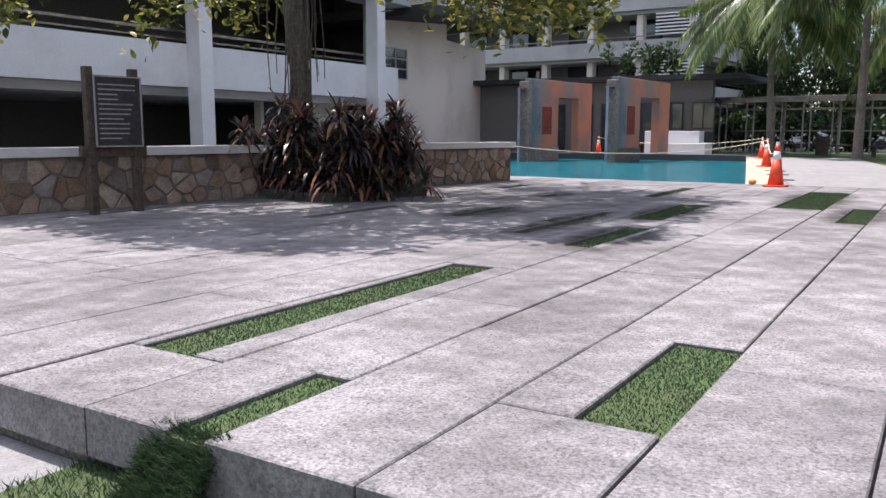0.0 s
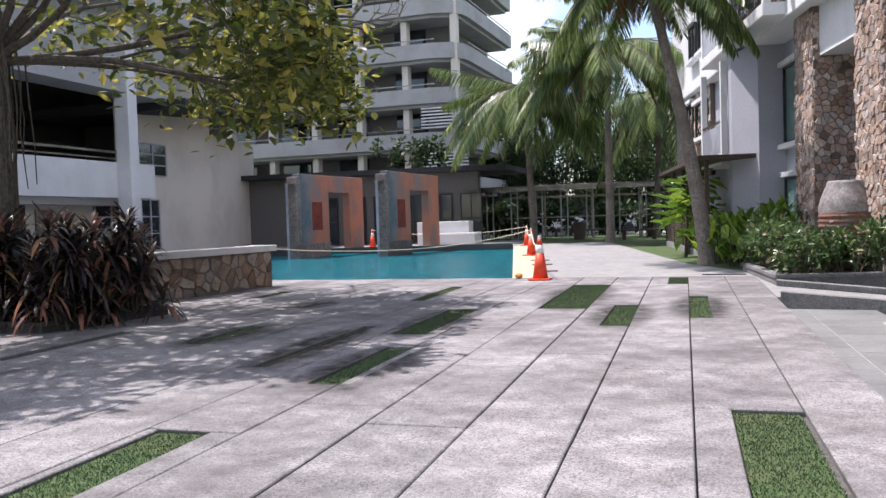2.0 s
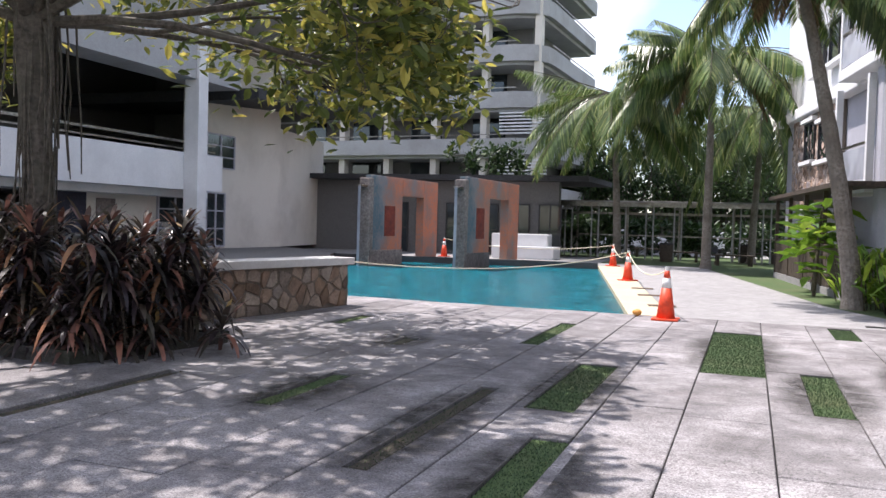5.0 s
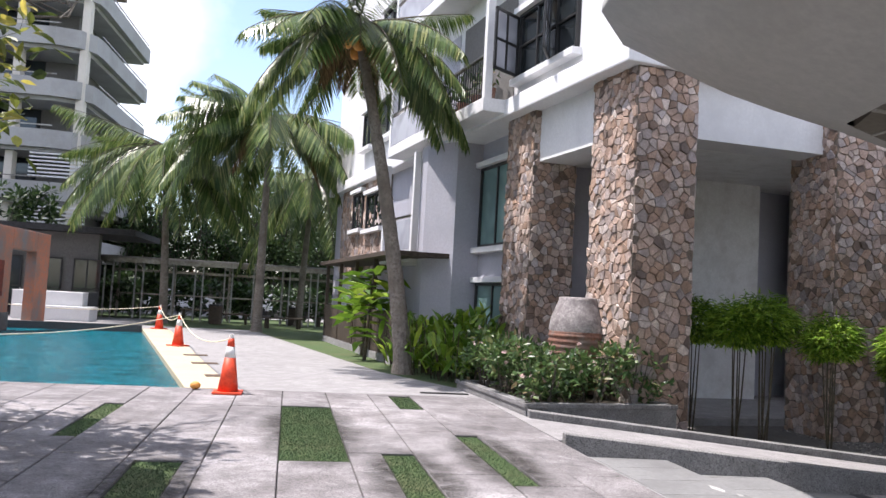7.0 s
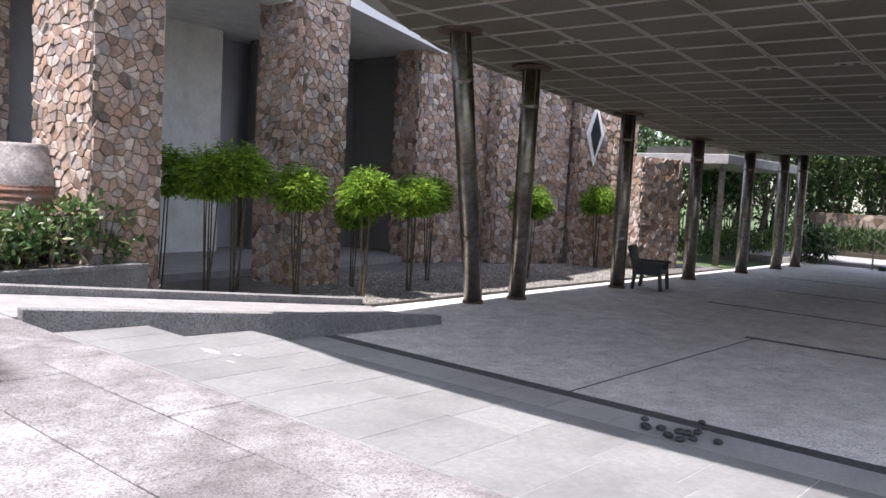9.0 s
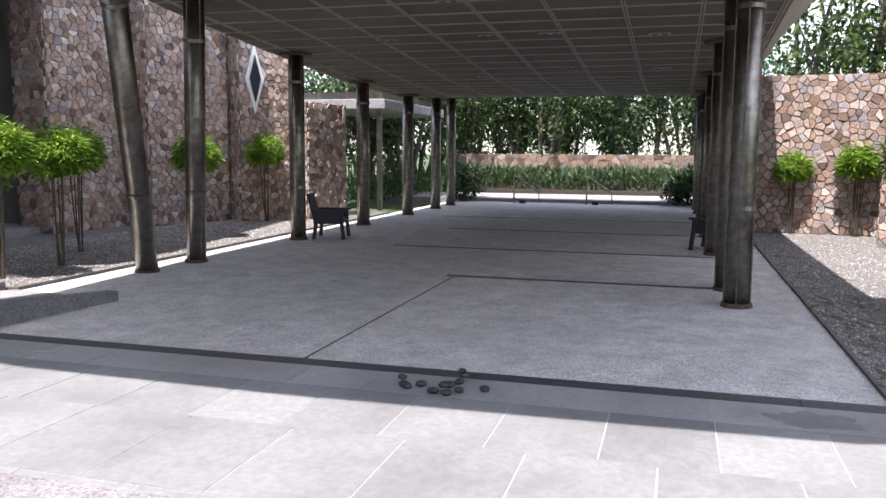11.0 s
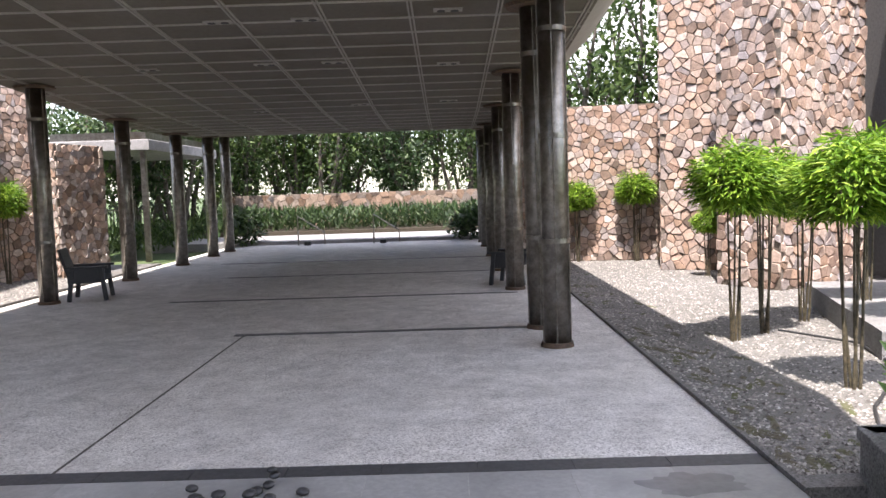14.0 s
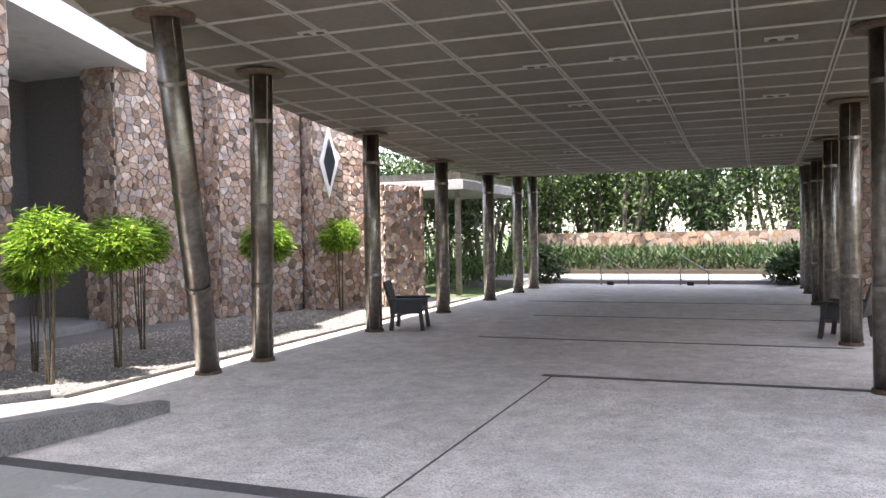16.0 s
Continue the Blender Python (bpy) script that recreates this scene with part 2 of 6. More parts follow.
M["palm_bark"] = rough_material("palm_bark", (0.13, 0.11, 0.095), (0.28, 0.25, 0.215), (0.12, 0.1, 0.08), 16, 2, 0.9, 0.6, space="World")
M["cane"] = rough_material("cane", (0.03, 0.026, 0.016), (0.11, 0.09, 0.055), None, 18, 1, 0.6, 0.1, space="World")
M["rattan"] = rough_material("grey_resin", (0.03, 0.032, 0.037), (0.055, 0.058, 0.065), None, 60, 1, 0.55, 0.2)
M["jar"] = rough_material("terracotta", (0.15, 0.075, 0.055), (0.28, 0.14, 0.1), (0.2, 0.17, 0.15), 25, 5, 0.75, 0.3)
M["jar_grey"] = rough_material("weathered_glaze", (0.19, 0.17, 0.17), (0.36, 0.33, 0.32), (0.14, 0.12, 0.12), 25, 5, 0.7, 0.2)
M["pebble"] = rough_material("black_pebble", (0.025, 0.025, 0.027), (0.06, 0.06, 0.063), None, 25, 1, 0.45, 0.1)
M["tape"] = rough_material("barrier_tape", (0.62, 0.55, 0.4), (0.75, 0.68, 0.52), None, 5, 1, 0.6, 0)
M["coconut"] = rough_material("coconut", (0.5, 0.2, 0.04), (0.66, 0.33, 0.08), None, 8, 1, 0.5, 0)
M["tree_leaf"] = leaf_material("tree_leaf", [(0.0, (0.05, 0.075, 0.02)), (0.4, (0.13, 0.16, 0.035)), (0.7, (0.27, 0.28, 0.06)), (0.88, (0.46, 0.4, 0.09)), (1.0, (0.58, 0.48, 0.12))], 0.4, 0.5)
M["far_leaf"] = leaf_material("far_leaf", [(0.0, (0.025, 0.05, 0.016)), (0.6, (0.06, 0.105, 0.03)), (1.0, (0.14, 0.2, 0.06))], 0.5, 0.4)
M["dark_leaf"] = leaf_material("dark_leaf", [(0.0, (0.015, 0.035, 0.012)), (0.6, (0.035, 0.07, 0.022)), (1.0, (0.075, 0.12, 0.04))], 0.5, 0.25)
M["bamboo_leaf"] = leaf_material("bamboo_leaf", [(0.0, (0.06, 0.14, 0.012)), (0.5, (0.17, 0.32, 0.03)), (1.0, (0.4, 0.55, 0.08))], 0.5, 0.4)
M["palm_leaf"] = leaf_material("palm_leaf", [(0.0, (0.04, 0.075, 0.02)), (0.55, (0.1, 0.16, 0.045)), (0.85, (0.2, 0.25, 0.08)), (1.0, (0.34, 0.34, 0.14))], 0.3, 0.3)
M["dry_leaf"] = leaf_material("dry_leaf", [(0.0, (0.09, 0.055, 0.03)), (1.0, (0.3, 0.2, 0.1))], 0.8, 0.2)
M["purple_leaf"] = leaf_material("purple_leaf", [(0.0, (0.018, 0.016, 0.018)), (0.4, (0.045, 0.028, 0.034)), (0.65, (0.06, 0.055, 0.042)), (0.85, (0.12, 0.065, 0.06)), (0.96, (0.3, 0.13, 0.09)), (1.0, (0.42, 0.3, 0.11))], 0.3, 0.25)
M["ginger_leaf"] = leaf_material("ginger_leaf", [(0.0, (0.06, 0.14, 0.015)), (0.6, (0.16, 0.28, 0.03)), (1.0, (0.34, 0.44, 0.06))], 0.35, 0.35)
M["shrub_leaf"] = leaf_material("shrub_leaf", [(0.0, (0.03, 0.07, 0.022)), (0.55, (0.07, 0.13, 0.04)), (0.9, (0.15, 0.21, 0.075)), (1.0, (0.3, 0.22, 0.13))], 0.35, 0.3)
M["lime_leaf"] = leaf_material("shrub_leaf_bright", [(0.0, (0.05, 0.13, 0.03)), (1.0, (0.19, 0.32, 0.08))], 0.4, 0.35)
M["flower"] = leaf_material("petal", [(0.0, (0.7, 0.06, 0.1)), (1.0, (0.85, 0.2, 0.2))], 0.6, 0.3)
M["pale_flower"] = leaf_material("pale_petal", [(0.0, (0.6, 0.4, 0.4)), (1.0, (0.75, 0.62, 0.6))], 0.6, 0.3)


def glass_material(name, tint, rough=0.05):
    m, n, links, b = material(name, rough, 0, 0.8)
    pos = n.new("ShaderNodeNewGeometry").outputs["Position"]
    links.new(ramp(n, noise_node(n, links, pos, 0.9, 2), links, [(0.4, tint), (0.6, tuple(c * 1.5 for c in tint))]), b.inputs["Base Color"])
    return m


M["window_glass"] = glass_material("window_glass", (0.02, 0.025, 0.028))
M["curtain_glass"] = glass_material("curtained_glass", (0.12, 0.2, 0.19), 0.08)
M["panel_glass"] = glass_material("frosted_panel", (0.3, 0.31, 0.35), 0.25)


def water_material():
    m, n, links, b = material("pool_water", 0.16, 0, 0.12)
    pos = n.new("ShaderNodeNewGeometry").outputs["Position"]
    wave = noise_node(n, links, pos, 7.0, 6, 0.7)
    links.new(ramp(n, noise_node(n, links, pos, 2.4, 7, 0.75), links, [(0.34, (0.0, 0.05, 0.075)), (0.5, (0.001, 0.105, 0.14)), (0.64, (0.008, 0.21, 0.26))]), b.inputs["Base Color"])
    bumped(n, links, b, wave, 1.0, 0.09)
    return m


M["water"] = water_material()


def mural_material():
    """Weathered orange and slate-blue wash with dark runs."""
    m, n, links, b = material("mural", 0.8, 0, 0.3)
    pos = n.new("ShaderNodeTexCoord").outputs["Object"]
    big = n.new("ShaderNodeMath")
    big.operation = "MULTIPLY_ADD"
    big.inputs[1].default_value = 0.9
    high = n.new("ShaderNodeSeparateXYZ")
    links.new(pos, high.inputs[0])
    heart = n.new("ShaderNodeMapRange")
    heart.inputs["From Min"].default_value, heart.inputs["From Max"].default_value = 0.1, 1.1
    heart.inputs["To Min"].default_value, heart.inputs["To Max"].default_value = -0.12, 0.17
    links.new(high.outputs["Y"], heart.inputs["Value"])
    links.new(noise_node(n, links, pos, 0.9, 5, 0.6), big.inputs[0])
    links.new(heart.outputs["Result"], big.inputs[2])
    big = big.outputs[0]
    col = ramp(n, big, links, [(0.32, (0.1, 0.15, 0.18)), (0.45, (0.22, 0.22, 0.23)), (0.55, (0.34, 0.19, 0.15)), (0.68, (0.52, 0.2, 0.12))])
    grain = noise_node(n, links, pos, 9, 6, 0.7)
    col = mixed(n, links, col, (0.24, 0.21, 0.205), ramp(n, grain, links, [(0.46, (0, 0, 0)), (0.66, (0.7,) * 3)]))
    links.new(col, b.inputs["Base Color"])
    bumped(n, links, b, grain, 0.3, 0.02)
    return m


M["mural"] = mural_material()
M["mural_base"] = piece_material("rough_plinth", [(0.0, (0.2, 0.17, 0.165)), (1.0, (0.34, 0.29, 0.27))], False, 12, 0.9, 0.9, 0.6)
M["niche"] = rough_material("red_niche", (0.16, 0.03, 0.02), (0.3, 0.06, 0.035), (0.1, 0.03, 0.025), 12, 3, 0.85, 0.3)


# ---- building helpers ----
def bm_box(bm, x0, y0, z0, x1, y1, z1, bevel=0.0):
    made = bmesh.ops.create_cube(bm, size=1.0, matrix=Matrix.Translation(((x0 + x1) / 2, (y0 + y1) / 2, (z0 + z1) / 2)) @ Matrix.Diagonal((abs(x1 - x0), abs(y1 - y0), abs(z1 - z0), 1)))
    if bevel:
        edges = list({e for v in made["verts"] for e in v.link_edges})
        bmesh.ops.bevel(bm, geom=edges, offset=bevel, segments=2, affect="EDGES", profile=0.6)
    return bm


def mesh_of(bm, name, mat, smooth=False):
    me = bpy.data.meshes.new(name)
    bmesh.ops.recalc_face_normals(bm, faces=bm.faces)
    bm.to_mesh(me)
    bm.free()
    for one in mat if isinstance(mat, (list, tuple)) else (mat,):
        me.materials.append(one)
    if smooth:
        for p in me.polygons:
            p.use_smooth = True
    return me


def part(name, bm, mat, parent=None, label="", smooth=False, at=None):
    ob = new(name, mesh_of(bm, name, mat, smooth))
    if parent is not None:
        ob.parent = parent
    if at is not None:
        ob.matrix_basis = at
    if label:
        tagged(ob, label)
    return ob


def thing(name, at, label, category, group=""):
    ob = new(name)
    ob.empty_display_size = 0.2
    ob.matrix_basis = at
    return tagged(ob, label, category, group)


def structure(name, bm, mat, label, category="", smooth=False):
    return tagged(part(name, bm, mat, None, "", smooth), label, category or name.split("_")[0], "", "structure")


def box(*a, **k):
    return bm_box(bmesh.new(), *a, **k)


def prism(bm, pts, z0, z1):
    """An upright prism on a plan polygon."""
    lo = [bm.verts.new((x, y, z0)) for x, y in pts]
    hi = [bm.verts.new((x, y, z1)) for x, y in pts]
    n = len(pts)
    bm.faces.new(lo[::-1])
    bm.faces.new(hi)
    for i in range(n):
        bm.faces.new((lo[i], lo[(i + 1) % n], hi[(i + 1) % n], hi[i]))
    return bm


def tube(bm, pts, radii, sides=10, caps=True):
    """A tapered tube along points."""
    rings = []
    pts = [Vector(p) for p in pts]
    for i, (p, r) in enumerate(zip(pts, radii)):
        d = (pts[min(i + 1, len(pts) - 1)] - pts[max(i - 1, 0)]).normalized()
        a = d.orthogonal().normalized() if abs(d.z) < 0.9 else Vector((1, 0, 0)).cross(d).normalized()
        b = d.cross(a)
        rings.append([bm.verts.new(p + r * (math.cos(q) * a + math.sin(q) * b)) for q in (2 * math.pi * k / sides for k in range(sides))])
    for u, v in zip(rings, rings[1:]):
        for k in range(sides):
            bm.faces.new((u[k], u[(k + 1) % sides], v[(k + 1) % sides], v[k]))
    if caps:
        bm.faces.new(rings[0][::-1])
        bm.faces.new(rings[-1])
    return bm



def leaf_mesh(name, pos, way, up, length, width, mat, curl=0.15, fine=True):
    """Many leaves in one mesh: base, two shoulders each side, tip."""
    pos, way, up = (np.asarray(a, float) for a in (pos, way, up))
    n = len(pos)
    way /= np.linalg.norm(way, axis=1)[:, None] + 1e-9
    side = np.cross(way, up)
    side /= np.linalg.norm(side, axis=1)[:, None] + 1e-9
    nor = np.cross(side, way)
    length, width = np.broadcast_to(length, n)[:, None], np.broadcast_to(width, n)[:, None]
    if fine:
        shape = [(0, 0, 0), (0.3, 0.46, 0.06), (0.68, 0.4, 0.0), (1.0, 0, -0.5), (0.68, -0.4, 0.0), (0.3, -0.46, 0.06)]
        faces = [(0, 1, 2, 3), (0, 3, 4, 5)]
    else:
        shape = [(0, 0, 0), (0.4, 0.5, 0.0), (1.0, 0, -0.4), (0.4, -0.5, 0.0)]
        faces = [(0, 1, 2, 3)]
    k = len(shape)
    v = np.stack([pos + way * length * a + side * width * b + nor * length * curl * c for a, b, c in shape], 1).reshape(-1, 3)
    f = [tuple(i * k + q for q in face) for i in range(n) for face in faces]
    me = bpy.data.meshes.new(name)
    me.from_pydata(v.tolist(), [], f)
    me.materials.append(mat)
    return me


def leaf_part(name, parent, rng, pos, way, up, length, width, mat, label="", curl=0.15, fine=True, kind=""):
    ob = new(name, leaf_mesh(name, pos, way, up, length, width, mat, curl, fine))
    if parent is not None:
        ob.parent = parent
    return tagged(ob, label, "", "", kind)


def strap_part(name, parent, pos, way, length, width, droop, mat, label=""):
    """Long strap leaves: each leaves its base along way, arches over and hangs."""
    pos, way = np.asarray(pos, float), np.asarray(way, float)
    n = len(pos)
    way = way / (np.linalg.norm(way, axis=1)[:, None] + 1e-9)
    side = np.cross(way, (0.0, 0.0, 1.0))
    side /= np.linalg.norm(side, axis=1)[:, None] + 1e-9
    length, width, droop = (np.broadcast_to(q, n)[:, None] for q in (length, width, droop))
    rows = []
    for t, w in ((0.0, 0.35), (0.25, 0.85), (0.5, 1.0), (0.75, 0.8), (1.0, 0.06)):
        c = pos + way * length * t * (1 - 0.25 * droop * t) - np.array((0, 0, 1.0)) * length * droop * t * t
        rows += [c + side * width * w * 0.5, c - side * width * w * 0.5]
    v = np.stack(rows, 1).reshape(-1, 3)
    f = [tuple(i * 10 + q for q in (2 * a, 2 * a + 1, 2 * a + 3, 2 * a + 2)) for i in range(n) for a in range(4)]
    me = bpy.data.meshes.new(name)
    me.from_pydata(v.tolist(), [], f)
    me.materials.append(mat)
    for p in me.polygons:
        p.use_smooth = True
    ob = new(name, me)
    if parent is not None:
        ob.parent = parent
    return tagged(ob, label)


def unit(rng, n):
    v = rng.normal(size=(n, 3))
    return v / np.linalg.norm(v, axis=1)[:, None]


def clip(poly, px, py, nx, ny):
    """The part of a polygon behind the line through p with normal n."""
    out = []
    for i in range(len(poly)):
        (ax, ay), (bx, by) = poly[i], poly[(i + 1) % len(poly)]
        da, db = (ax - px) * nx + (ay - py) * ny, (bx - px) * nx + (by - py) * ny
        if da <= 0:
            out.append((ax, ay))
        if (da < 0) != (db < 0) and da != db:
            s = da / (da - db)
            out.append((ax + s * (bx - ax), ay + s * (by - ay)))
    return out


def rubble(w, h, cell, rng, joint=0.012):
    """Irregular stones that fill a w by h face: inset polygons."""
    nx, ny = max(2, round(w / cell)), max(2, round(h / (cell * 0.85)))
    sx, sy = w / nx, h / ny
    pts = {(i, j): ((i + 0.5 + 0.5 * (j % 2) - 0.25 + rng.uniform(-0.47, 0.47)) * sx, (j + 0.5 + rng.uniform(-0.47, 0.47)) * sy) for i in range(-1, nx + 1) for j in range(-1, ny + 1)}
    cells = []
    for i in range(nx):
        for j in range(ny):
            x, y = pts[i, j]
            poly = [(0, 0), (w, 0), (w, h), (0, h)]
            for di in (-2, -1, 0, 1, 2):
                for dj in (-2, -1, 0, 1, 2):
                    q = pts.get((i + di, j + dj))
                    if q and (di or dj):
                        dx, dy = q[0] - x, q[1] - y
                        d = math.hypot(dx, dy)
                        poly = clip(poly, x + dx / 2 - dx / d * joint / 2, y + dy / 2 - dy / d * joint / 2, dx / d, dy / d)
                        if len(poly) < 3:
                            break
                if len(poly) < 3:
                    break
            if len(poly) >= 3:
                cells.append(poly)
    return cells


def stone_shape(bm, poly, m, rng, proud=0.035):
    """One stone on a face: m maps (along, outward, up) into the thing's space."""
    cx, cy = sum(p[0] for p in poly) / len(poly), sum(p[1] for p in poly) / len(poly)
    hgt, tx, ty = rng.uniform(0.25, 1.0) * proud, rng.uniform(-0.12, 0.12), rng.uniform(-0.12, 0.12)
    lo = [bm.verts.new(m @ Vector((x, -0.004, y))) for x, y in poly]
    hi = []
    for x, y in poly:
        k = max(0.6, 1 - 0.013 / (math.hypot(x - cx, y - cy) + 1e-6))
        hi.append(bm.verts.new(m @ Vector((cx + (x - cx) * k, hgt + (x - cx) * tx + (y - cy) * ty, cy + (y - cy) * k))))
    n = len(poly)
    for i in range(n):
        bm.faces.new((lo[i], lo[(i + 1) % n], hi[(i + 1) % n], hi[i]))
    bm.faces.new(hi)


def clad(parent, m, w, h, cell, seed, single=0, mat="stone", rest="stone_rest", hole=None, joint=0.006):
    """Rubble cladding on a face; the first `single` stones from the ground up are objects of their own."""
    rng = random.Random(seed)
    cells = rubble(w, h, cell, rng, joint)
    if hole:
        cells = [c for c in cells if not hole(sum(p[0] for p in c) / len(c), sum(p[1] for p in c) / len(c))]
    cells.sort(key=lambda c: abs(sum(p[1] for p in c) / len(c) - 1.6))
    bm = bmesh.new()
    for i, c in enumerate(cells):
        if i < single:
            one = bmesh.new()
            stone_shape(one, c, m, rng)
            part("stone", one, M[mat], parent)
        else:
            stone_shape(bm, c, m, rng)
    if bm.verts:
        tagged(part("stonework", bm, M[rest], parent), "", "", "", "stuff")
    else:
        bm.free()


def face_at(x, y, z, yaw):
    """Maps (along, outward, up): along runs at yaw degrees from +x, outward to its right."""
    a = radians(yaw)
    return Matrix(((math.cos(a), math.sin(a), 0, x), (math.sin(a), -math.cos(a), 0, y), (0, 0, 1, z), (0, 0, 0, 1)))


# ---- setting: deck ----
L = lambda k: -0.065 + 0.65 * k
DECK_Y0, DECK_Y1, DECK_X1, LOW = 1.82, 17.3, 1.12, -0.45
structure("ground", prism(bmesh.new(), [(-900, -900), (900, -900), (900, 900), (-900, 900)], -1.0, -0.6), M["grass"], "grass ground running out to the horizon")
deck = structure("deck", box(-14, DECK_Y0 + 0.06, -0.6, DECK_X1 - 0.04, DECK_Y1 - 0.02, -0.035), M["joint"], "terrace of pale washed aggregate slabs with turf strips", "deck")
# turf strips: x0, x1, y0, y1, how green
TURF = [(L(-5) + 0.08, L(-5) + 0.44, 2.53, 5.48, 1.0), (-2.2, L(-3) + 0.04, DECK_Y0, 2.63, 0.9), (-1.035, L(-1), 2.7, 4.0, 1.0), (0.165, 0.56, 4.0, 6.55, 1.0),
        (L(-3), L(-2), 11.95, 15.65, 1.0), (-1.03, L(-1), 10.35, 12.4, 0.9), (L(0), 0.19, 11.1, 13.58, 0.6), (-0.4, 0.0, 15.6, 17.1, 0.8), (-4.2, -3.9, 12.95, 15.4, 0.6),
        (-3.22, -2.83, 9.55, 11.9, 0.7), (-2.93, -2.57, 6.9, 8.7, 0.5), (-3.78, -3.62, 7.5, 10.2, 0.25), (-5.24, -5.03, 8.68, 10.12, 0.35), (-7.18, -6.95, 13.46, 14.6, 0.4), (-5.64, -5.42, 12.1, 12.75, 0.15),
        (-6.66, -6.48, 7.5, 9.5, 0.1), (-9.2, -9.0, 5.8, 7.8, 0.1)]
rng = random.Random(5)
for k in range(-22, 2):
    xa, xb = L(k), L(k + 1) if k < 1 else DECK_X1
    strips = sorted((t for t in TURF if xa - 0.06 < (t[0] + t[1]) / 2 < xb + 0.06), key=lambda t: t[2])
    cuts = {DECK_Y0, DECK_Y1}
    for t in strips:
        cuts |= {t[2], t[3]}
    for a, b in zip(sorted(cuts), sorted(cuts)[1:]):
        n = max(1, round((b - a) / 1.9))
        cuts |= {a + (b - a) * (i + (rng.uniform(-0.12, 0.12) if 0 < i < n else 0)) / n for i in range(n)}
    cuts = sorted(cuts)
    for a, b in zip(cuts, cuts[1:]):
        spans = [(xa, xb)]
        for t in strips:
            if t[2] - 0.01 < (a + b) / 2 < t[3] + 0.01:
                spans = [s for s in ((xa, min(t[0], xb)), (max(t[1], xa), xb)) if s[1] - s[0] > 0.05]
        for s0, s1 in spans:
            g = 0.0055
            w, d = s1 - s0 - 2 * g, b - a - 2 * g
            bm = bmesh.new()
            bm_box(bm, -w / 2, -d / 2, -0.2, w / 2, d / 2, 0)
            top = [e for e in bm.edges if all(v.co.z > -0.01 for v in e.verts)]
            bmesh.ops.bevel(bm, geom=top, offset=0.007, segments=1, affect="EDGES")
            me = mesh_of(bm, "slab", [M["slab"], M["slab_side_shade"]])
            # upright faces take the darker, shaded copy
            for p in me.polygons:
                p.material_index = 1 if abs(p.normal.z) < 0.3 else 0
            ob = new("slab", me)
            ob.parent = deck
            ob.matrix_basis = pose((s0 + s1) / 2, (a + b) / 2, rng.uniform(-0.004, 0.003), rng.uniform(-0.12, 0.12), rng.uniform(-0.12, 0.12), 0)


def turf(x0, x1, y0, y1, green, z=-0.02, density=8200, tall=0.02, name="turf_strip"):
    bed = structure(name, box(x0 + 0.004, y0 + 0.004, z - 0.05, x1 - 0.004, y1 - 0.004, z - 0.002 if green > 0.3 else z - 0.012), M["grass"] if green > 0.3 else M["soil"], "clipped grass strip between slabs" if green > 0.3 else "bare earth strip between slabs", "grass")
    r = np.random.default_rng(int(abs(x0 * 100 + y0 * 10)))
    n = int((x1 - x0) * (y1 - y0) * density * green)
    p = np.stack([r.uniform(x0, x1, n), r.uniform(y0, y1, n), np.full(n, z - 0.004)], 1)
    way = np.stack([r.normal(0, 0.55, n), r.normal(0, 0.55, n), np.ones(n)], 1)
    leaf_part("grass_blades", bed, r, p, way, unit(r, n), r.uniform(0.5, 1.2, n) * tall, 0.0048, M["blade"], fine=False, kind="stuff")


for t in TURF:
    turf(*t)


def stain_material():
    """Damp dirt that fades outwards, broken by noise."""
    m, n, links, b = material("damp_stain", 0.8, 0, 0.3)
    g = n.new("ShaderNodeTexCoord").outputs["Generated"]
    c = n.new("ShaderNodeMapping")
    c.inputs["Location"].default_value = (-1, -1, 0)
    c.inputs["Scale"].default_value = (2, 2, 0)
    links.new(g, c.inputs["Vector"])
    ball = n.new("ShaderNodeTexGradient")
    ball.gradient_type = "SPHERICAL"
    links.new(c.outputs["Vector"], ball.inputs["Vector"])
    pos = n.new("ShaderNodeNewGeometry").outputs["Position"]
    rag = noise_node(n, links, pos, 5, 6, 0.7)
    k = n.new("ShaderNodeMath")
    k.operation = "MULTIPLY"
    links.new(ramp(n, ball.outputs["Fac"], links, [(0.0, (0, 0, 0)), (0.45, (1, 1, 1))]), k.inputs[0])
    links.new(ramp(n, rag, links, [(0.3, (0.1,) * 3), (0.6, (0.72,) * 3)]), k.inputs[1])
    b.inputs["Base Color"].default_value = (0.035, 0.032, 0.028, 1)
    links.new(k.outputs[0], b.inputs["Alpha"])
    return m


M["stain"] = stain_material()
for i in (4, 5, 6, 9, 10, 11, 12, 14):
    x0, x1, y0, y1, _ = TURF[i]
    bm = bmesh.new()
    outer = [bm.verts.new(p) for p in ((x0 - 0.3, y0 - 0.45, 0.006), (x1 + 0.3, y0 - 0.45, 0.006), (x1 + 0.3, y1 + 0.35, 0.006), (x0 - 0.3, y1 + 0.35, 0.006))]
    core = [bm.verts.new(p) for p in ((x0, y0, 0.006), (x1, y0, 0.006), (x1, y1, 0.006), (x0, y1, 0.006))]
    for a in range(4):
        bm.faces.new((outer[a], outer[(a + 1) % 4], core[(a + 1) % 4], core[a]))
    structure("damp_stain", bm, M["stain"], "dark damp stain on slabs beside the turf", "stain")
structure("path_front", box(-12, -12, -0.62, -2.75, DECK_Y0 + 0.05, -0.27), M["path"], "worn concrete path below the deck", "path")
turf(-2.75, 1.4, -1.2, DECK_Y0 + 0.05, 1.0, -0.25, 3800, 0.05, "lawn_front")
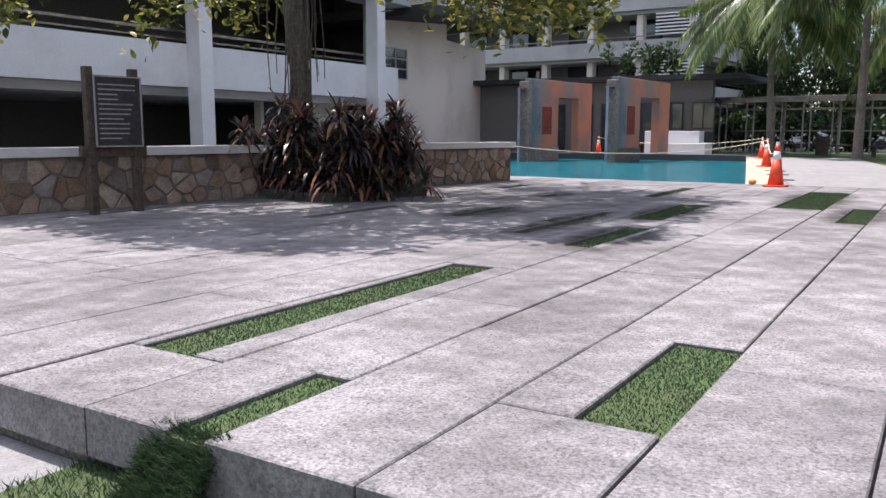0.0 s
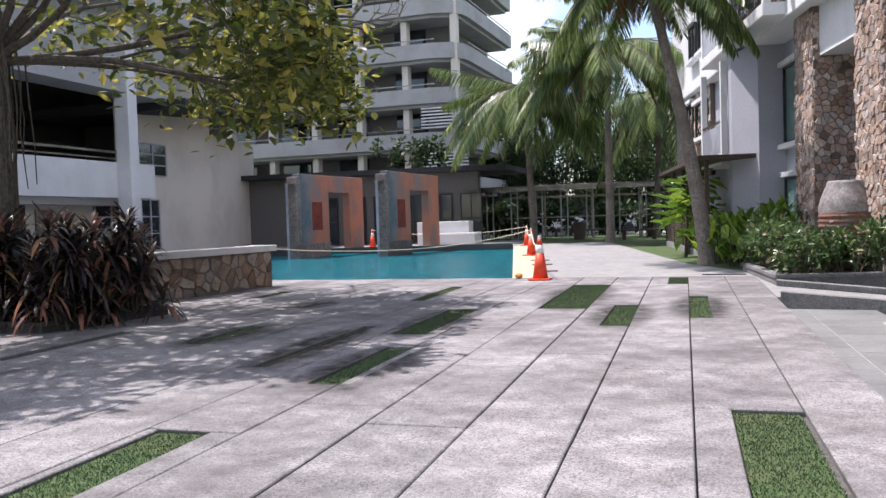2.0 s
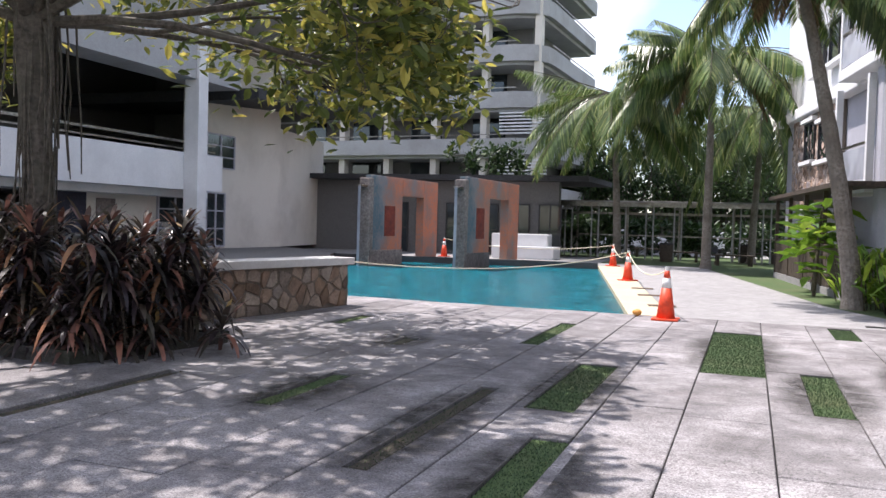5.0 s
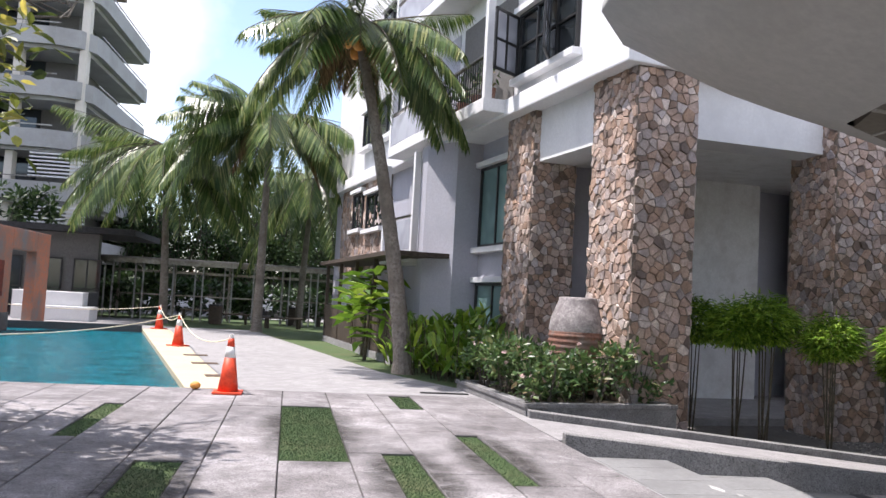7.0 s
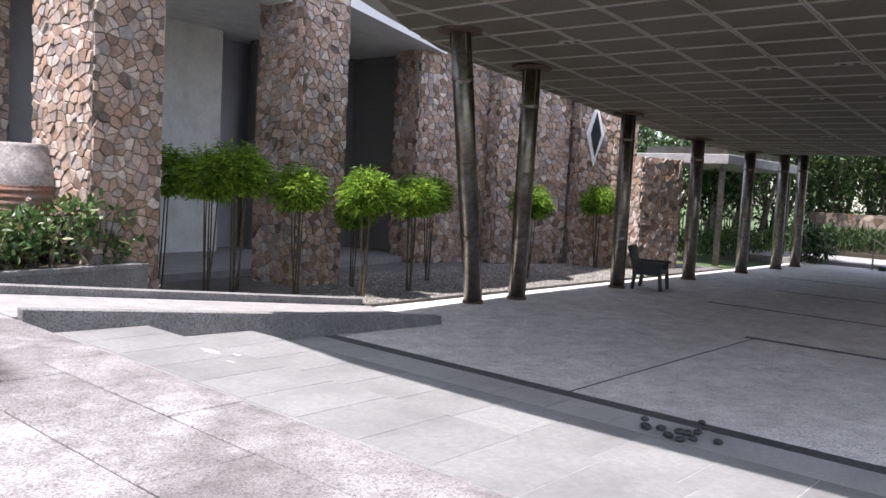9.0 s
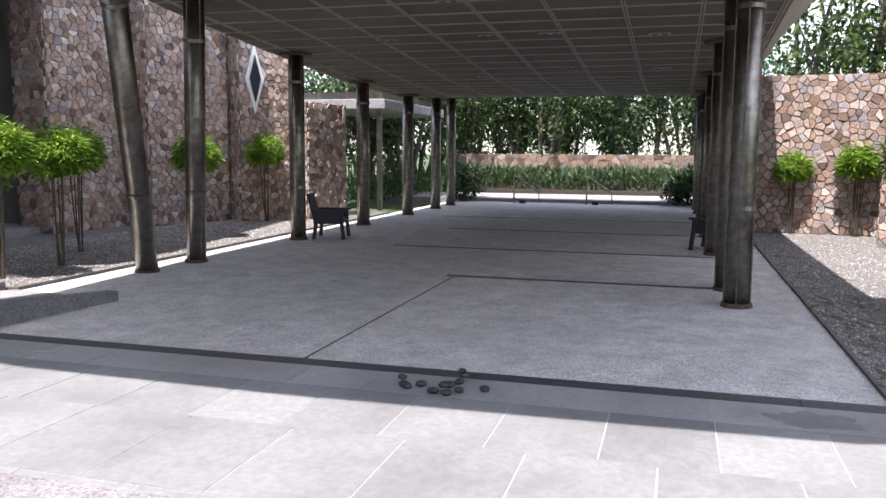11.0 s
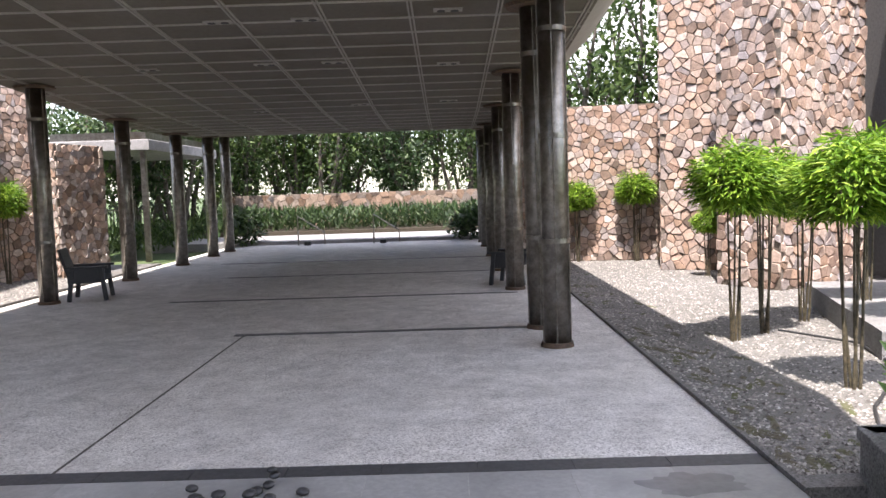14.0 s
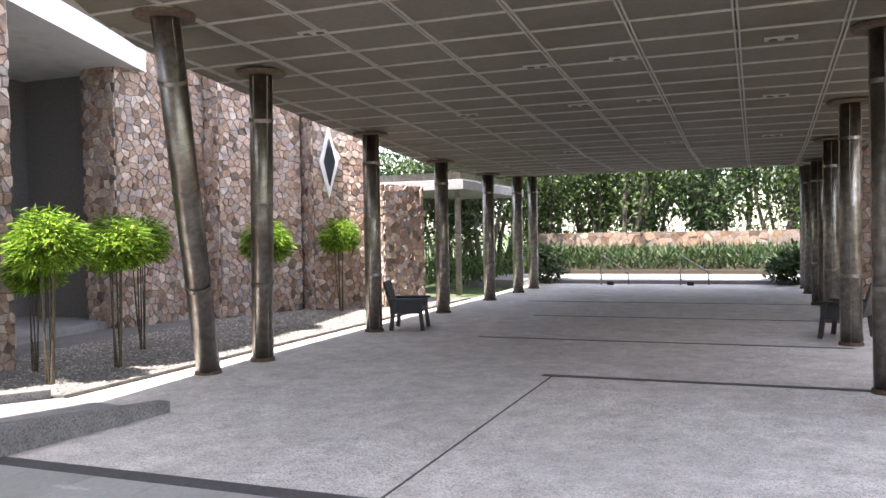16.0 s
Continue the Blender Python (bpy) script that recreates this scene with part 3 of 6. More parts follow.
structure("lawn_back", box(-2.75, -12, -0.62, 9.0, -1.2, -0.262), M["grass"], "grass lawn below the deck", "lawn")
structure("lawn_side", box(1.4, -1.2, -0.62, 3.95, 3.2, -0.262), M["grass"], "grass lawn beside the deck", "lawn")

# ---- setting: steps, ramp and canopy floor ----
for i in range(3):
    x0, x1, z = DECK_X1 - 0.02 + 1.18 * i, DECK_X1 + 1.18 * (i + 1) if i < 2 else 4.47, -0.15 * (i + 1)
    st = structure("step_%d" % (i + 1), box(x0, 5.2, -0.62, x1, 13.3, z - 0.003), M["grout"], "step of grey stone tiles with white joints", "step")
    rows = [(x0 + 0.02, x0 + 0.36), (x0 + 0.36, x1)] if i < 2 else [(x0 + 0.02, x1)]
    for q, (a, b) in enumerate(rows):
        y = 5.2 - 0.3 * ((i + q) % 2)
        while y < 13.3:
            ya, yb = max(y, 5.2), min(y + 0.6, 13.3)
            if yb - ya > 0.1:
                part("tile", box(a + 0.004, ya + 0.004, z - 0.06, b - 0.004 + (0.02 if q == len(rows) - 1 and i < 2 else 0), yb - 0.004, z), M["wet_tile" if i == 2 else "tile"], st)
            y += 0.6
strip = structure("floor_border", box(4.47, 5.2, -0.62, 4.66, 13.3, LOW - 0.008), M["dark_tile"], "dark tile border along the canopy floor", "border")
for i in range(14):
    part("tile", box(4.474, 5.2 + i * 0.58 + 0.003, LOW - 0.05, 4.656, min(5.2 + i * 0.58 + 0.577, 13.3), LOW), M["dark_tile"], strip)
floor = structure("floor", box(4.66, 5.2, -0.62, 26.5, 14.3, LOW - 0.002), M["floor"], "washed pebble floor under the canopy", "floor")
for x0, y0, x1, y1 in ((9.36, 6.0, 9.48, 9.69), (12.62, 6.0, 12.72, 11.6), (16.2, 6.0, 16.28, 11.6), (19.6, 6.0, 19.68, 12.7)):
    structure("trim", box(x0, y0, LOW - 0.03, x1, y1, LOW + 0.003), M["dark_tile"], "dark strip let into the pebble floor", "trim")
structure("trim", box(4.66, 9.56, LOW - 0.03, 9.4, 9.58, LOW + 0.001), M["joint"], "movement joint across the pebble floor", "trim")
# ramp between the kerb and its granite side wall
structure("ramp", prism(bmesh.new(), [(DECK_X1, 13.3), (6.4, 12.9), (6.6, 14.3), (1.3, 15.0), (DECK_X1, 17.3)], -0.62, -0.46), M["path"], "sloping path down to the canopy", "ramp")
bm = bmesh.new()
v = [bm.verts.new(p) for p in ((DECK_X1, 13.42, 0.0), (6.4, 12.85, -0.44), (6.6, 14.35, -0.44), (1.3, 15.1, 0.0), (DECK_X1, 17.3, 0.0))]
bm.faces.new(v)
bmesh.ops.extrude_face_region(bm, geom=list(bm.faces))
for q in list(bm.verts)[:5]:
    q.co.z -= 0.12
structure("ramp_surface", bm, M["path"], "pale concrete ramp beside the steps", "ramp")


def sloped_wall(name, ax, ay, bx, by, thick, za0, za1, zb0, zb1, mat, label):
    d = Vector((bx - ax, by - ay, 0)).normalized()
    s = Vector((-d.y, d.x, 0)) * thick
    bm = bmesh.new()
    c = [bm.verts.new(p) for p in ((ax, ay, za0), (bx, by, zb0), (bx + s.x, by + s.y, zb0), (ax + s.x, ay + s.y, za0), (ax, ay, za1), (bx, by, zb1), (bx + s.x, by + s.y, zb1), (ax + s.x, ay + s.y, za1))]
    for f in ((3, 2, 1, 0), (4, 5, 6, 7), (0, 1, 5, 4), (1, 2, 6, 5), (2, 3, 7, 6), (3, 0, 4, 7)):
        bm.faces.new([c[i] for i in f])
    bmesh.ops.bevel(bm, geom=list(bm.edges), offset=0.008, segments=1, affect="EDGES")
    return structure(name, bm, mat, label, "wall")


sloped_wall("wall_ramp", 1.15, 13.28, 6.4, 12.72, 0.16, -0.6, 0.09, -0.6, -0.34, M["granite"], "low granite wall sloping down beside the ramp")
sloped_wall("wall_kerb", 1.28, 15.12, 6.5, 14.4, 0.18, -0.6, 0.1, -0.6, -0.33, M["granite"], "low granite kerb along the gravel bed")

# ---- setting: gravel beds ----
structure("gravel_north", prism(bmesh.new(), [(1.6, 15.3), (6.5, 14.5), (6.6, 14.32), (20, 14.32), (20, 20), (1.6, 20)], -0.62, LOW + 0.04), M["gravel"], "pale gravel bed along the stone walls", "gravel")
structure("gravel_south", prism(bmesh.new(), [(4.0, 5.2), (26, 5.2), (26, -2), (4.0, -2)], -0.62, LOW + 0.03), M["gravel"], "pale gravel bed with bare earth along the floor", "gravel")
r = random.Random(9)
for i in range(120):
    x, y = 4.3 + 11 * r.random() ** 1.5, 5.17 - abs(r.gauss(0, 0.3 + 0.3 * (i % 2)))
    bm = bmesh.new()
    k = r.randint(7, 10)
    sx, sy = r.uniform(0.03, 0.2), r.uniform(0.02, 0.06)
    ring = [bm.verts.new((sx * q * math.cos(6.283 * t / k), sy * q * math.sin(6.283 * t / k), 0)) for t in range(k) for q in (r.uniform(0.5, 1.2),)]
    mid = bm.verts.new((0, 0, r.uniform(0.004, 0.012)))
    for t in range(k):
        bm.faces.new((ring[t], ring[(t + 1) % k], mid))
    structure("earth_patch", bm, M["moss"], "crumb of mossy bare earth on the gravel", "earth").matrix_basis = pose(x, y, LOW + 0.032, 0, 0, r.uniform(-30, 30))

# ---- setting: pool ----
structure("pool_water", prism(bmesh.new(), [(-13.5, 17.3), (-3.47, 17.3), (-6.9, 34.0), (-18.6, 32.0)], -0.55, -0.1), M["water"], "rippled turquoise swimming pool water", "water")
structure("poolside_coping", prism(bmesh.new(), [(-3.47, DECK_Y1), (-2.75, DECK_Y1), (-6.1, 34.7), (-18.8, 32.7), (-18.6, 32.0), (-6.9, 34.0)], -0.58, 0.0), M["coping"], "cream stone coping round the pool", "coping")
# raised dark edge; the shadow along it is part of the tile's tone
structure("pool_back_wall", prism(bmesh.new(), [(-18.6, 31.98), (-6.92, 33.98), (-6.98, 34.25), (-18.66, 32.25)], -0.55, 0.14), M["dark_tile"], "low dark wall along the back of the pool, its shadowed face in the colour", "wall")
structure("pavement", prism(bmesh.new(), [(-2.75, DECK_Y1), (1.55, DECK_Y1), (-0.05, 21.2), (-3.3, 37.2), (-7.5, 37.2), (-6.1, 34.7)], -0.58, -0.004), M["path"], "grey concrete path beside the pool", "pavement")
structure("pavement_far", prism(bmesh.new(), [(-6.1, 34.7), (-7.5, 37.2), (-7.5, 44), (-30, 44), (-30, 30), (-18.8, 32.7)], -0.58, -0.006), M["path"], "paving behind the pool", "pavement")
structure("lawn_far", prism(bmesh.new(), [(1.55, DECK_Y1), (1.6, 20), (3.0, 20), (3, 80), (-40, 80), (-40, 44), (-7.5, 44), (-7.5, 37.2), (-3.3, 37.2), (-0.05, 21.2)], -0.58, -0.02), M["grass"], "mown lawn beyond the path", "lawn")
for i, (x, y) in enumerate(((-3.1, 19.2), (-3.6, 21.6), (-4.0, 23.6))):
    structure("drain_cover_%d" % (i + 1), box(-0.26, -0.16, 0.0, 0.26, 0.16, 0.012, bevel=0.004), M["rust"], "brown drain cover in the pool paving", "drain cover").matrix_basis = pose(x, y, 0, 0, 0, 10)
structure("drain_slot", box(0.2, 17.62, 0, 1.0, 17.75, 0.012), M["black"], "dark drain slot in the path", "drain")

# ---- setting: garden wall and terrace ----
gx0, gy0, gx1, gy1 = -10.35, 2.6, -8.05, 15.75
wl = math.hypot(gx1 - gx0, gy1 - gy0)
wyaw = math.degrees(math.atan2(gy1 - gy0, gx1 - gx0))
wn2 = Vector((-(gy1 - gy0), gx1 - gx0)) / wl * 0.45
wall = structure("wall_garden", prism(bmesh.new(), [(gx0, gy0), (gx1, gy1), (gx1 + wn2.x, gy1 + wn2.y), (gx0 + wn2.x, gy0 + wn2.y)], -0.3, 0.7), M["mortar"], "garden retaining wall of dark rubble stone with a white cap", "wall")
clad(wall, face_at(gx0, gy0, 0.0, wyaw), wl, 0.7, 0.24, 3, 300, "garden_stone", "stone_rest", joint=0.022)
clad(wall, face_at(gx1, gy1, 0.0, wyaw + 90), 0.45, 0.7, 0.22, 4, 20, "garden_stone", joint=0.022)
cap = box(-0.06, -0.5, 0.0, wl + 0.08, 0.09, 0.12, bevel=0.012)
bmesh.ops.transform(cap, matrix=face_at(gx0, gy0, 0.705, wyaw) @ Matrix.Diagonal((1, 1, 1, 1)), verts=cap.verts)
part("cap", cap, M["cap"], wall)
structure("terrace", prism(bmesh.new(), [(gx0 + wn2.x, gy0), (gx1 + wn2.x, gy1), (-9.3, 17.2), (-16.2, 30), (-17.6, 33), (-24, 37), (-60, 37), (-60, gy0)], -0.58, 0.18), M["dark_shade_plaster"], "raised tiled terrace behind the garden wall", "terrace")

# ---- canopy ----
def soffit_z(x):
    """The soffit sags towards the middle of its length and lifts again at the back."""
    return float(np.interp(x, [2.6, 6.7, 9.4, 13.0, 16.4, 20.0, 23.0, 25.5], [3.72, 3.55, 3.32, 3.08, 2.85, 2.78, 2.93, 3.12]))


# lip x, y, z and the edge of the panelled field inside it
EDGE = [(25.5, 14.45, 3.5, 25.4, 14.1), (12.5, 14.45, 3.45, 12.5, 14.1), (7.6, 14.4, 3.85, 7.4, 13.9), (6.0, 14.35, 4.15, 6.2, 13.5), (4.2, 14.3, 4.55, 5.2, 12.9), (3.0, 14.25, 4.75, 4.4, 12.5), (1.9, 13.9, 4.85, 3.8, 12.2), (1.25, 13.0, 4.88, 3.6, 11.4),
        (1.05, 11.6, 4.9, 3.6, 10.3), (1.0, 9.6, 4.9, 3.6, 9.4), (1.05, 7.8, 4.9, 3.6, 8.2), (1.1, 6.2, 4.9, 3.6, 7.0), (1.4, 5.15, 4.85, 3.8, 6.3), (3.6, 4.75, 4.5, 4.6, 5.8), (8.0, 4.85, 3.75, 8.0, 5.3), (12.5, 4.85, 3.45, 12.5, 5.3), (25.5, 4.85, 3.5, 25.4, 5.3)]


def dense(rows, parts=4):
    out = []
    for a, b in zip(rows, rows[1:] + rows[:1]):
        out += [tuple(p + (q - p) * k / parts for p, q in zip(a, b)) for k in range(parts)]
    return out


EDGE = dense(EDGE)
grid_edge = [(e[3], e[4]) for e in EDGE]
n = len(EDGE)
bm = bmesh.new()
ring = [[bm.verts.new((gx, gy, soffit_z(gx) + 0.001)) for x, y, z, gx, gy in EDGE],
        [bm.verts.new(((gx + x) / 2, (gy + y) / 2, (soffit_z(gx) * 0.62 + z * 0.38))) for x, y, z, gx, gy in EDGE],
        [bm.verts.new((x, y, z)) for x, y, z, gx, gy in EDGE],
        [bm.verts.new((x, y, z + 0.1)) for x, y, z, gx, gy in EDGE],
        [bm.verts.new((gx, gy, z + 0.35)) for x, y, z, gx, gy in EDGE]]
for a, b in zip(ring, ring[1:]):
    for i in range(n):
        bm.faces.new((a[i], a[(i + 1) % n], b[(i + 1) % n], b[i]))
bm.faces.new(ring[-1])
canopy = structure("canopy_roof", bm, M["fascia"], "wide rounded canopy roof with a smooth grey edge", "canopy", True)


def span(pts, axis, value):
    """Where a line of constant x (0) or y (1) crosses a plan polygon."""
    hits = []
    for (ax, ay), (bx, by) in zip(pts, pts[1:] + pts[:1]):
        a, b, p, q = ((ax, bx, ay, by) if axis == 0 else (ay, by, ax, bx))
        if (a - value) * (b - value) < 0:
            hits.append(p + (q - p) * (value - a) / (b - a))
    return min(hits), max(hits)


bm = bmesh.new()
xs = [3.623 + 0.34 * i for i in range(65)]
rows = []
for x in xs:
    a, b = span(grid_edge, 0, min(max(x, 3.62), 25.3))
    rows.append([bm.verts.new((x, yy, soffit_z(x) + up)) for yy, up in ((a - 0.02, 0.003), (b + 0.02, 0.003), (b + 0.02, 0.12), (a - 0.02, 0.12))])
for u, v in zip(rows, rows[1:]):
    for i in range(4):
        bm.faces.new((u[i], u[(i + 1) % 4], v[(i + 1) % 4], v[i]))
ceiling = structure("ceiling_canopy", bm, M["soffit"], "panelled brown-grey canopy soffit with pale battens", "ceiling")


def batten(ax, ay, bx, by, w, name="batten"):
    d = Vector((bx - ax, by - ay, soffit_z(bx) - soffit_z(ax)))
    bm = box(0, -w / 2, -0.016, d.length, w / 2, 0.004)
    m = Matrix.Translation((ax, ay, soffit_z(ax))) @ Matrix.Rotation(math.atan2(d.y, d.x), 4, "Z") @ Matrix.Rotation(-math.asin(d.z / d.length), 4, "Y")
    part(name, bm, M["batten"], canopy, "", False, m)


y = 5.36
while y < 14.0:
    a, b = span(grid_edge, 1, y)
    knots = [a] + [k for k in (6.7, 9.4, 13.0, 16.4, 20.0, 23.0) if k > a] + [b - 0.02]
    for p, q in zip(knots, knots[1:]):
        if q - p < 0.05:
            continue
        for o in (-0.022, 0.022):
            batten(p, y + o, q, y + o, 0.02)
    y += 1.04
x = 4.325
while x < 25.2:
    a, b = span(grid_edge, 0, x)
    batten(x, a, x, b, 0.026)
    x += 0.665
for x, y in ((9.6, 8.7), (9.6, 9.75), (9.4, 7.0), (11.9, 8.7), (11.9, 9.7), (12.2, 7.0), (5.2, 8.7), (4.8, 10.3), (15.4, 7.0), (15.5, 8.7), (16, 10.7), (12.0, 11.5), (7.6, 11.7)):
    lamp = thing("downlight", pose(x, y, soffit_z(x)), "twin recessed downlight, switched off, in the soffit", "ceiling light", "downlights in the canopy")
    part("frame", box(-0.07, -0.17, -0.012, 0.07, 0.17, 0.01, bevel=0.004), M["batten"], lamp)
    for sx in (-0.08, 0.08):
        bm = bmesh.new()
        bmesh.ops.create_cone(bm, cap_ends=True, segments=16, radius1=0.05, radius2=0.045, depth=0.01, matrix=Matrix.Translation((0, sx, -0.014)))
        part("lens", bm, M["black"], lamp)


def column(x, y, tx, ty, z1, r=0.145):
    ob = thing("column", pose(x, y, LOW), "brushed steel column with ring joints and a flat head plate", "column", "columns under the canopy")
    h = z1 - LOW
    top = Vector((tx - x, ty - y, h))
    bm = bmesh.new()
    tube(bm, [(0, 0, 0.02), top * 0.5, top], [r, r, r], 28)
    part("shaft", bm, M["steel"], ob, "", True)
    for k in range(5):
        a = 2 * math.pi * k / 5 + 0.5
        o = Vector((math.cos(a), math.sin(a), 0)) * (r + 0.003)
        bm = bmesh.new()
        tube(bm, [o + Vector((0, 0, 0.03)), o + top * 0.98], [0.009, 0.009], 6)
        part("seam", bm, M["steel"], ob)
    for f in (0.28, 0.56, 0.84):
        bm = bmesh.new()
        tube(bm, [top * f, top * f + top.normalized() * 0.05], [r + 0.012, r + 0.012], 28)
        part("ring", bm, M["steel"], ob, "", False)
    bm = bmesh.new()
    bmesh.ops.create_cone(bm, cap_ends=True, segments=32, radius1=0.3, radius2=0.32, depth=0.035, matrix=Matrix.Translation(top - Vector((0, 0, 0.03))))
    part("head_plate", bm, M["rust"], ob)
    bm = bmesh.new()
    tube(bm, [(0, 0, 0.0), (0, 0, 0.05)], [r + 0.03, r + 0.02], 24)
    part("base_collar", bm, M["rust"], ob)
    return ob


for x, y, tx, ty in ((8.4, 13.8, 6.6, 12.85), (9.5, 13.72, 8.75, 13.15), (12.93, 13.67, 12.93, 13.67), (16.35, 13.67, 16.35, 13.67), (19.64, 13.67, 19.64, 13.67), (22.3, 13.67, 22.3, 13.67), (24.0, 13.67, 24.0, 13.67),
                     (8.2, 5.96, 8.25, 5.96), (9.33, 6.0, 9.3, 6.03), (13.03, 6.0, 12.95, 6.0), (16.1, 6.0, 16.1, 6.0), (19.7, 6.0, 19.7, 6.0), (23.0, 6.0, 23.0, 6.0), (24.9, 6.0, 24.9, 6.0)):
    column(x, y, tx, ty, soffit_z(tx) + 0.01)


# ---- stone walls round the canopy ----
def stone_wall(name, ax, ay, bx, by, z1, seed, cell=0.165, single=0, thick=0.5, label="wall of pink and brown rubble stone", z0=-0.42, hole=None, mat="stone", rest="stone_rest"):
    """A wall whose clad face runs from a to b, with the outside to its right."""
    w = math.hypot(bx - ax, by - ay)
    yaw = math.degrees(math.atan2(by - ay, bx - ax))
    m = face_at(ax, ay, 0, yaw)
    bm = box(0, -thick, z0 - 0.15, w, 0, z1)
    bmesh.ops.transform(bm, matrix=m, verts=bm.verts)
    ob = structure(name, bm, M["mortar"], label, "wall")
    clad(ob, face_at(ax, ay, z0, yaw), w, z1 - z0, cell, seed, single, mat, rest, hole)
    q = radians(yaw)
    clad(ob, face_at(bx, by, z0, yaw + 90), thick, z1 - z0, cell, seed + 50, 0)
    clad(ob, face_at(ax - math.sin(q) * thick, ay + math.cos(q) * thick, z0, yaw - 90), thick, z1 - z0, cell, seed + 90, 0)
    return ob


stone_wall("wall_north_1", 11.9, 18.5, 14.5, 18.2, 6.0, 21, single=60, thick=0.9)
stone_wall("wall_north_2", 13.95, 17.7, 16.0, 17.0, 6.0, 22, single=60)
stone_wall("wall_north_3", 15.9, 16.6, 17.2, 15.7, 6.0, 23, single=60, thick=1.2)
stone_wall("wall_north_4", 16.9, 15.35, 18.4, 14.95, 2.45, 24, single=60, label="lower wall end of orange-brown rubble stone", thick=0.6)
stone_wall("wall_south_1", 17.45, 5.6, 17.0, 2.2, 2.9, 31, single=90)
stone_wall("wall_south_2", 15.0, 3.08, 14.3, 1.2, 6.6, 32, single=110, thick=2.2)
stone_wall("wall_south_3", 11.65, 2.2, 12.6, 0.5, 6.6, 33, single=110, thick=1.2)
stone_wall("wall_south_4", 11.3, 0.6, 8.2, -2.8, 6.6, 34, cell=0.26, single=60, thick=1.2)
# assumed continuation behind the columns, added to block side light from the floor
stone_wall("wall_south_5", 27.0, 3.9, 17.5, 4.2, 2.9, 35, cell=0.3)
# gap painted dark in place of the shade between the walls
structure("wall_gap", box(12.2, -1.0, -0.6, 13.6, 0.0, 7.5), M["dark_shade_plaster"], "recess between the stone walls, its shade put into a dark colour", "wall")
structure("platform", prism(bmesh.new(), [(10.5, 2.35), (6.9, 3.25), (6.5, 1.2), (10.3, 0.2)], -0.6, -0.15), M["granite"], "low granite platform in the gravel", "platform")
for (x, y, z, yaw) in ((11.04, 0.43, 2.05, -132),):
    ob = thing("junction_box", pose(x, y, z, 0, 0, yaw), "small white electrical box fixed on the stone wall", "electrical box")
    part("case", box(-0.1, -0.06, -0.19, 0.1, 0.06, 0.19, bevel=0.012), M["white"], ob)
    part("cover", box(-0.085, 0.06, -0.17, 0.085, 0.07, 0.17, bevel=0.004), M["white"], ob)
# added backing that shuts out the sky between the north walls
structure("building_back", box(13.0, 19.6, -0.6, 20.0, 30.0, 7.5), M["plaster"], "plain white mass added to close sky gaps behind the stone screens", "wall")
# diamond window set into the north wall
a = math.degrees(math.atan2(15.7 - 16.6, 17.2 - 15.9))
dm = face_at(15.9, 16.6, 0, a)
ob = thing("window_diamond", dm @ Matrix.Translation((0.36, 0.05, 2.95)), "tall diamond window with a white frame in the stone wall", "window")
for k, (h, w, mat, dy, nm) in enumerate(((0.82, 0.24, "white", 0.0, "frame"), (0.55, 0.14, "window_glass", 0.045, "pane"))):
    bm = bmesh.new()
    q = [bm.verts.new(p) for p in ((0, dy, -h), (w, dy, 0), (0, dy, h), (-w, dy, 0))]
    q2 = [bm.verts.new(p) for p in ((0, dy + 0.04, -h), (w, dy + 0.04, 0), (0, dy + 0.04, h), (-w, dy + 0.04, 0))]
    bm.faces.new(q)
    bm.faces.new(q2)
    for i in range(4):
        bm.faces.new((q[i], q[(i + 1) % 4], q2[(i + 1) % 4], q2[i]))
    part(nm, bm, M[mat], ob)

# ---- building with the stone pillars; its own frame: u into the building, v along the facade ----
B = pose(3.1, 16.1, 0, 0, 0, 10.0)


def at_building(bm):
    bmesh.ops.transform(bm, matrix=B, verts=bm.verts)
    return bm


def pillar(name, u, v, w, d, z1, seed, single, frame=None):
    m = B if frame is None else frame
    o = m @ Vector((u, v, 0))
    yaw = math.degrees(m.to_euler().z)
    bm = box(u, v, -0.6, u + w, v + d, z1)
    bmesh.ops.transform(bm, matrix=m, verts=bm.verts)
    ob = structure(name, bm, M["mortar"], "square pillar clad in pink and brown rubble stone", "pillar")
    z0 = -0.42
    clad(ob, face_at(o.x, o.y, z0, yaw), w, z1 - z0, 0.15, seed, single)
    q = m @ Vector((u, v + d, 0))
    clad(ob, face_at(q.x, q.y, z0, yaw - 90), d, z1 - z0, 0.15, seed + 1, single)
    q = m @ Vector((u + w, v, 0))
    clad(ob, face_at(q.x, q.y, z0, yaw + 90), d, z1 - z0, 0.17, seed + 2, 0)
    return ob


pillar("pillar_1", 0.0, 3.5, 0.95, 1.2, 5.36, 41, 130)
pillar("pillar_2", 0.0, 0.0, 1.12, 1.3, 5.36, 44, 150)
pillar("pillar_3", 0.0, 0.0, 0.98, 1.25, 5.6, 47, 150, pose(6.8, 16.4, 0))
structure("building_ledge", at_building(box(-0.28, -0.12, 5.36, 9.0, 20.5, 5.72, bevel=0.03)), M["plaster"], "white ledge band along the apartment block", "ledge")
structure("building_wall_upper", at_building(box(0.0, 0.1, 5.72, 9.0, 20.5, 16.0)), M["plaster"], "white upper wall of the apartment block", "wall")
structure("building_wall_lower", at_building(box(0.55, 4.75, -0.6, 9.0, 8.6, 5.36)), M["grey_plaster"], "grey plaster wall of the apartment block", "wall")
structure("building_wall_far", at_building(box(0.1, 8.6, -0.6, 9.0, 20.5, 5.36)), M["grey_plaster"], "grey plaster wall behind the balconies", "wall")
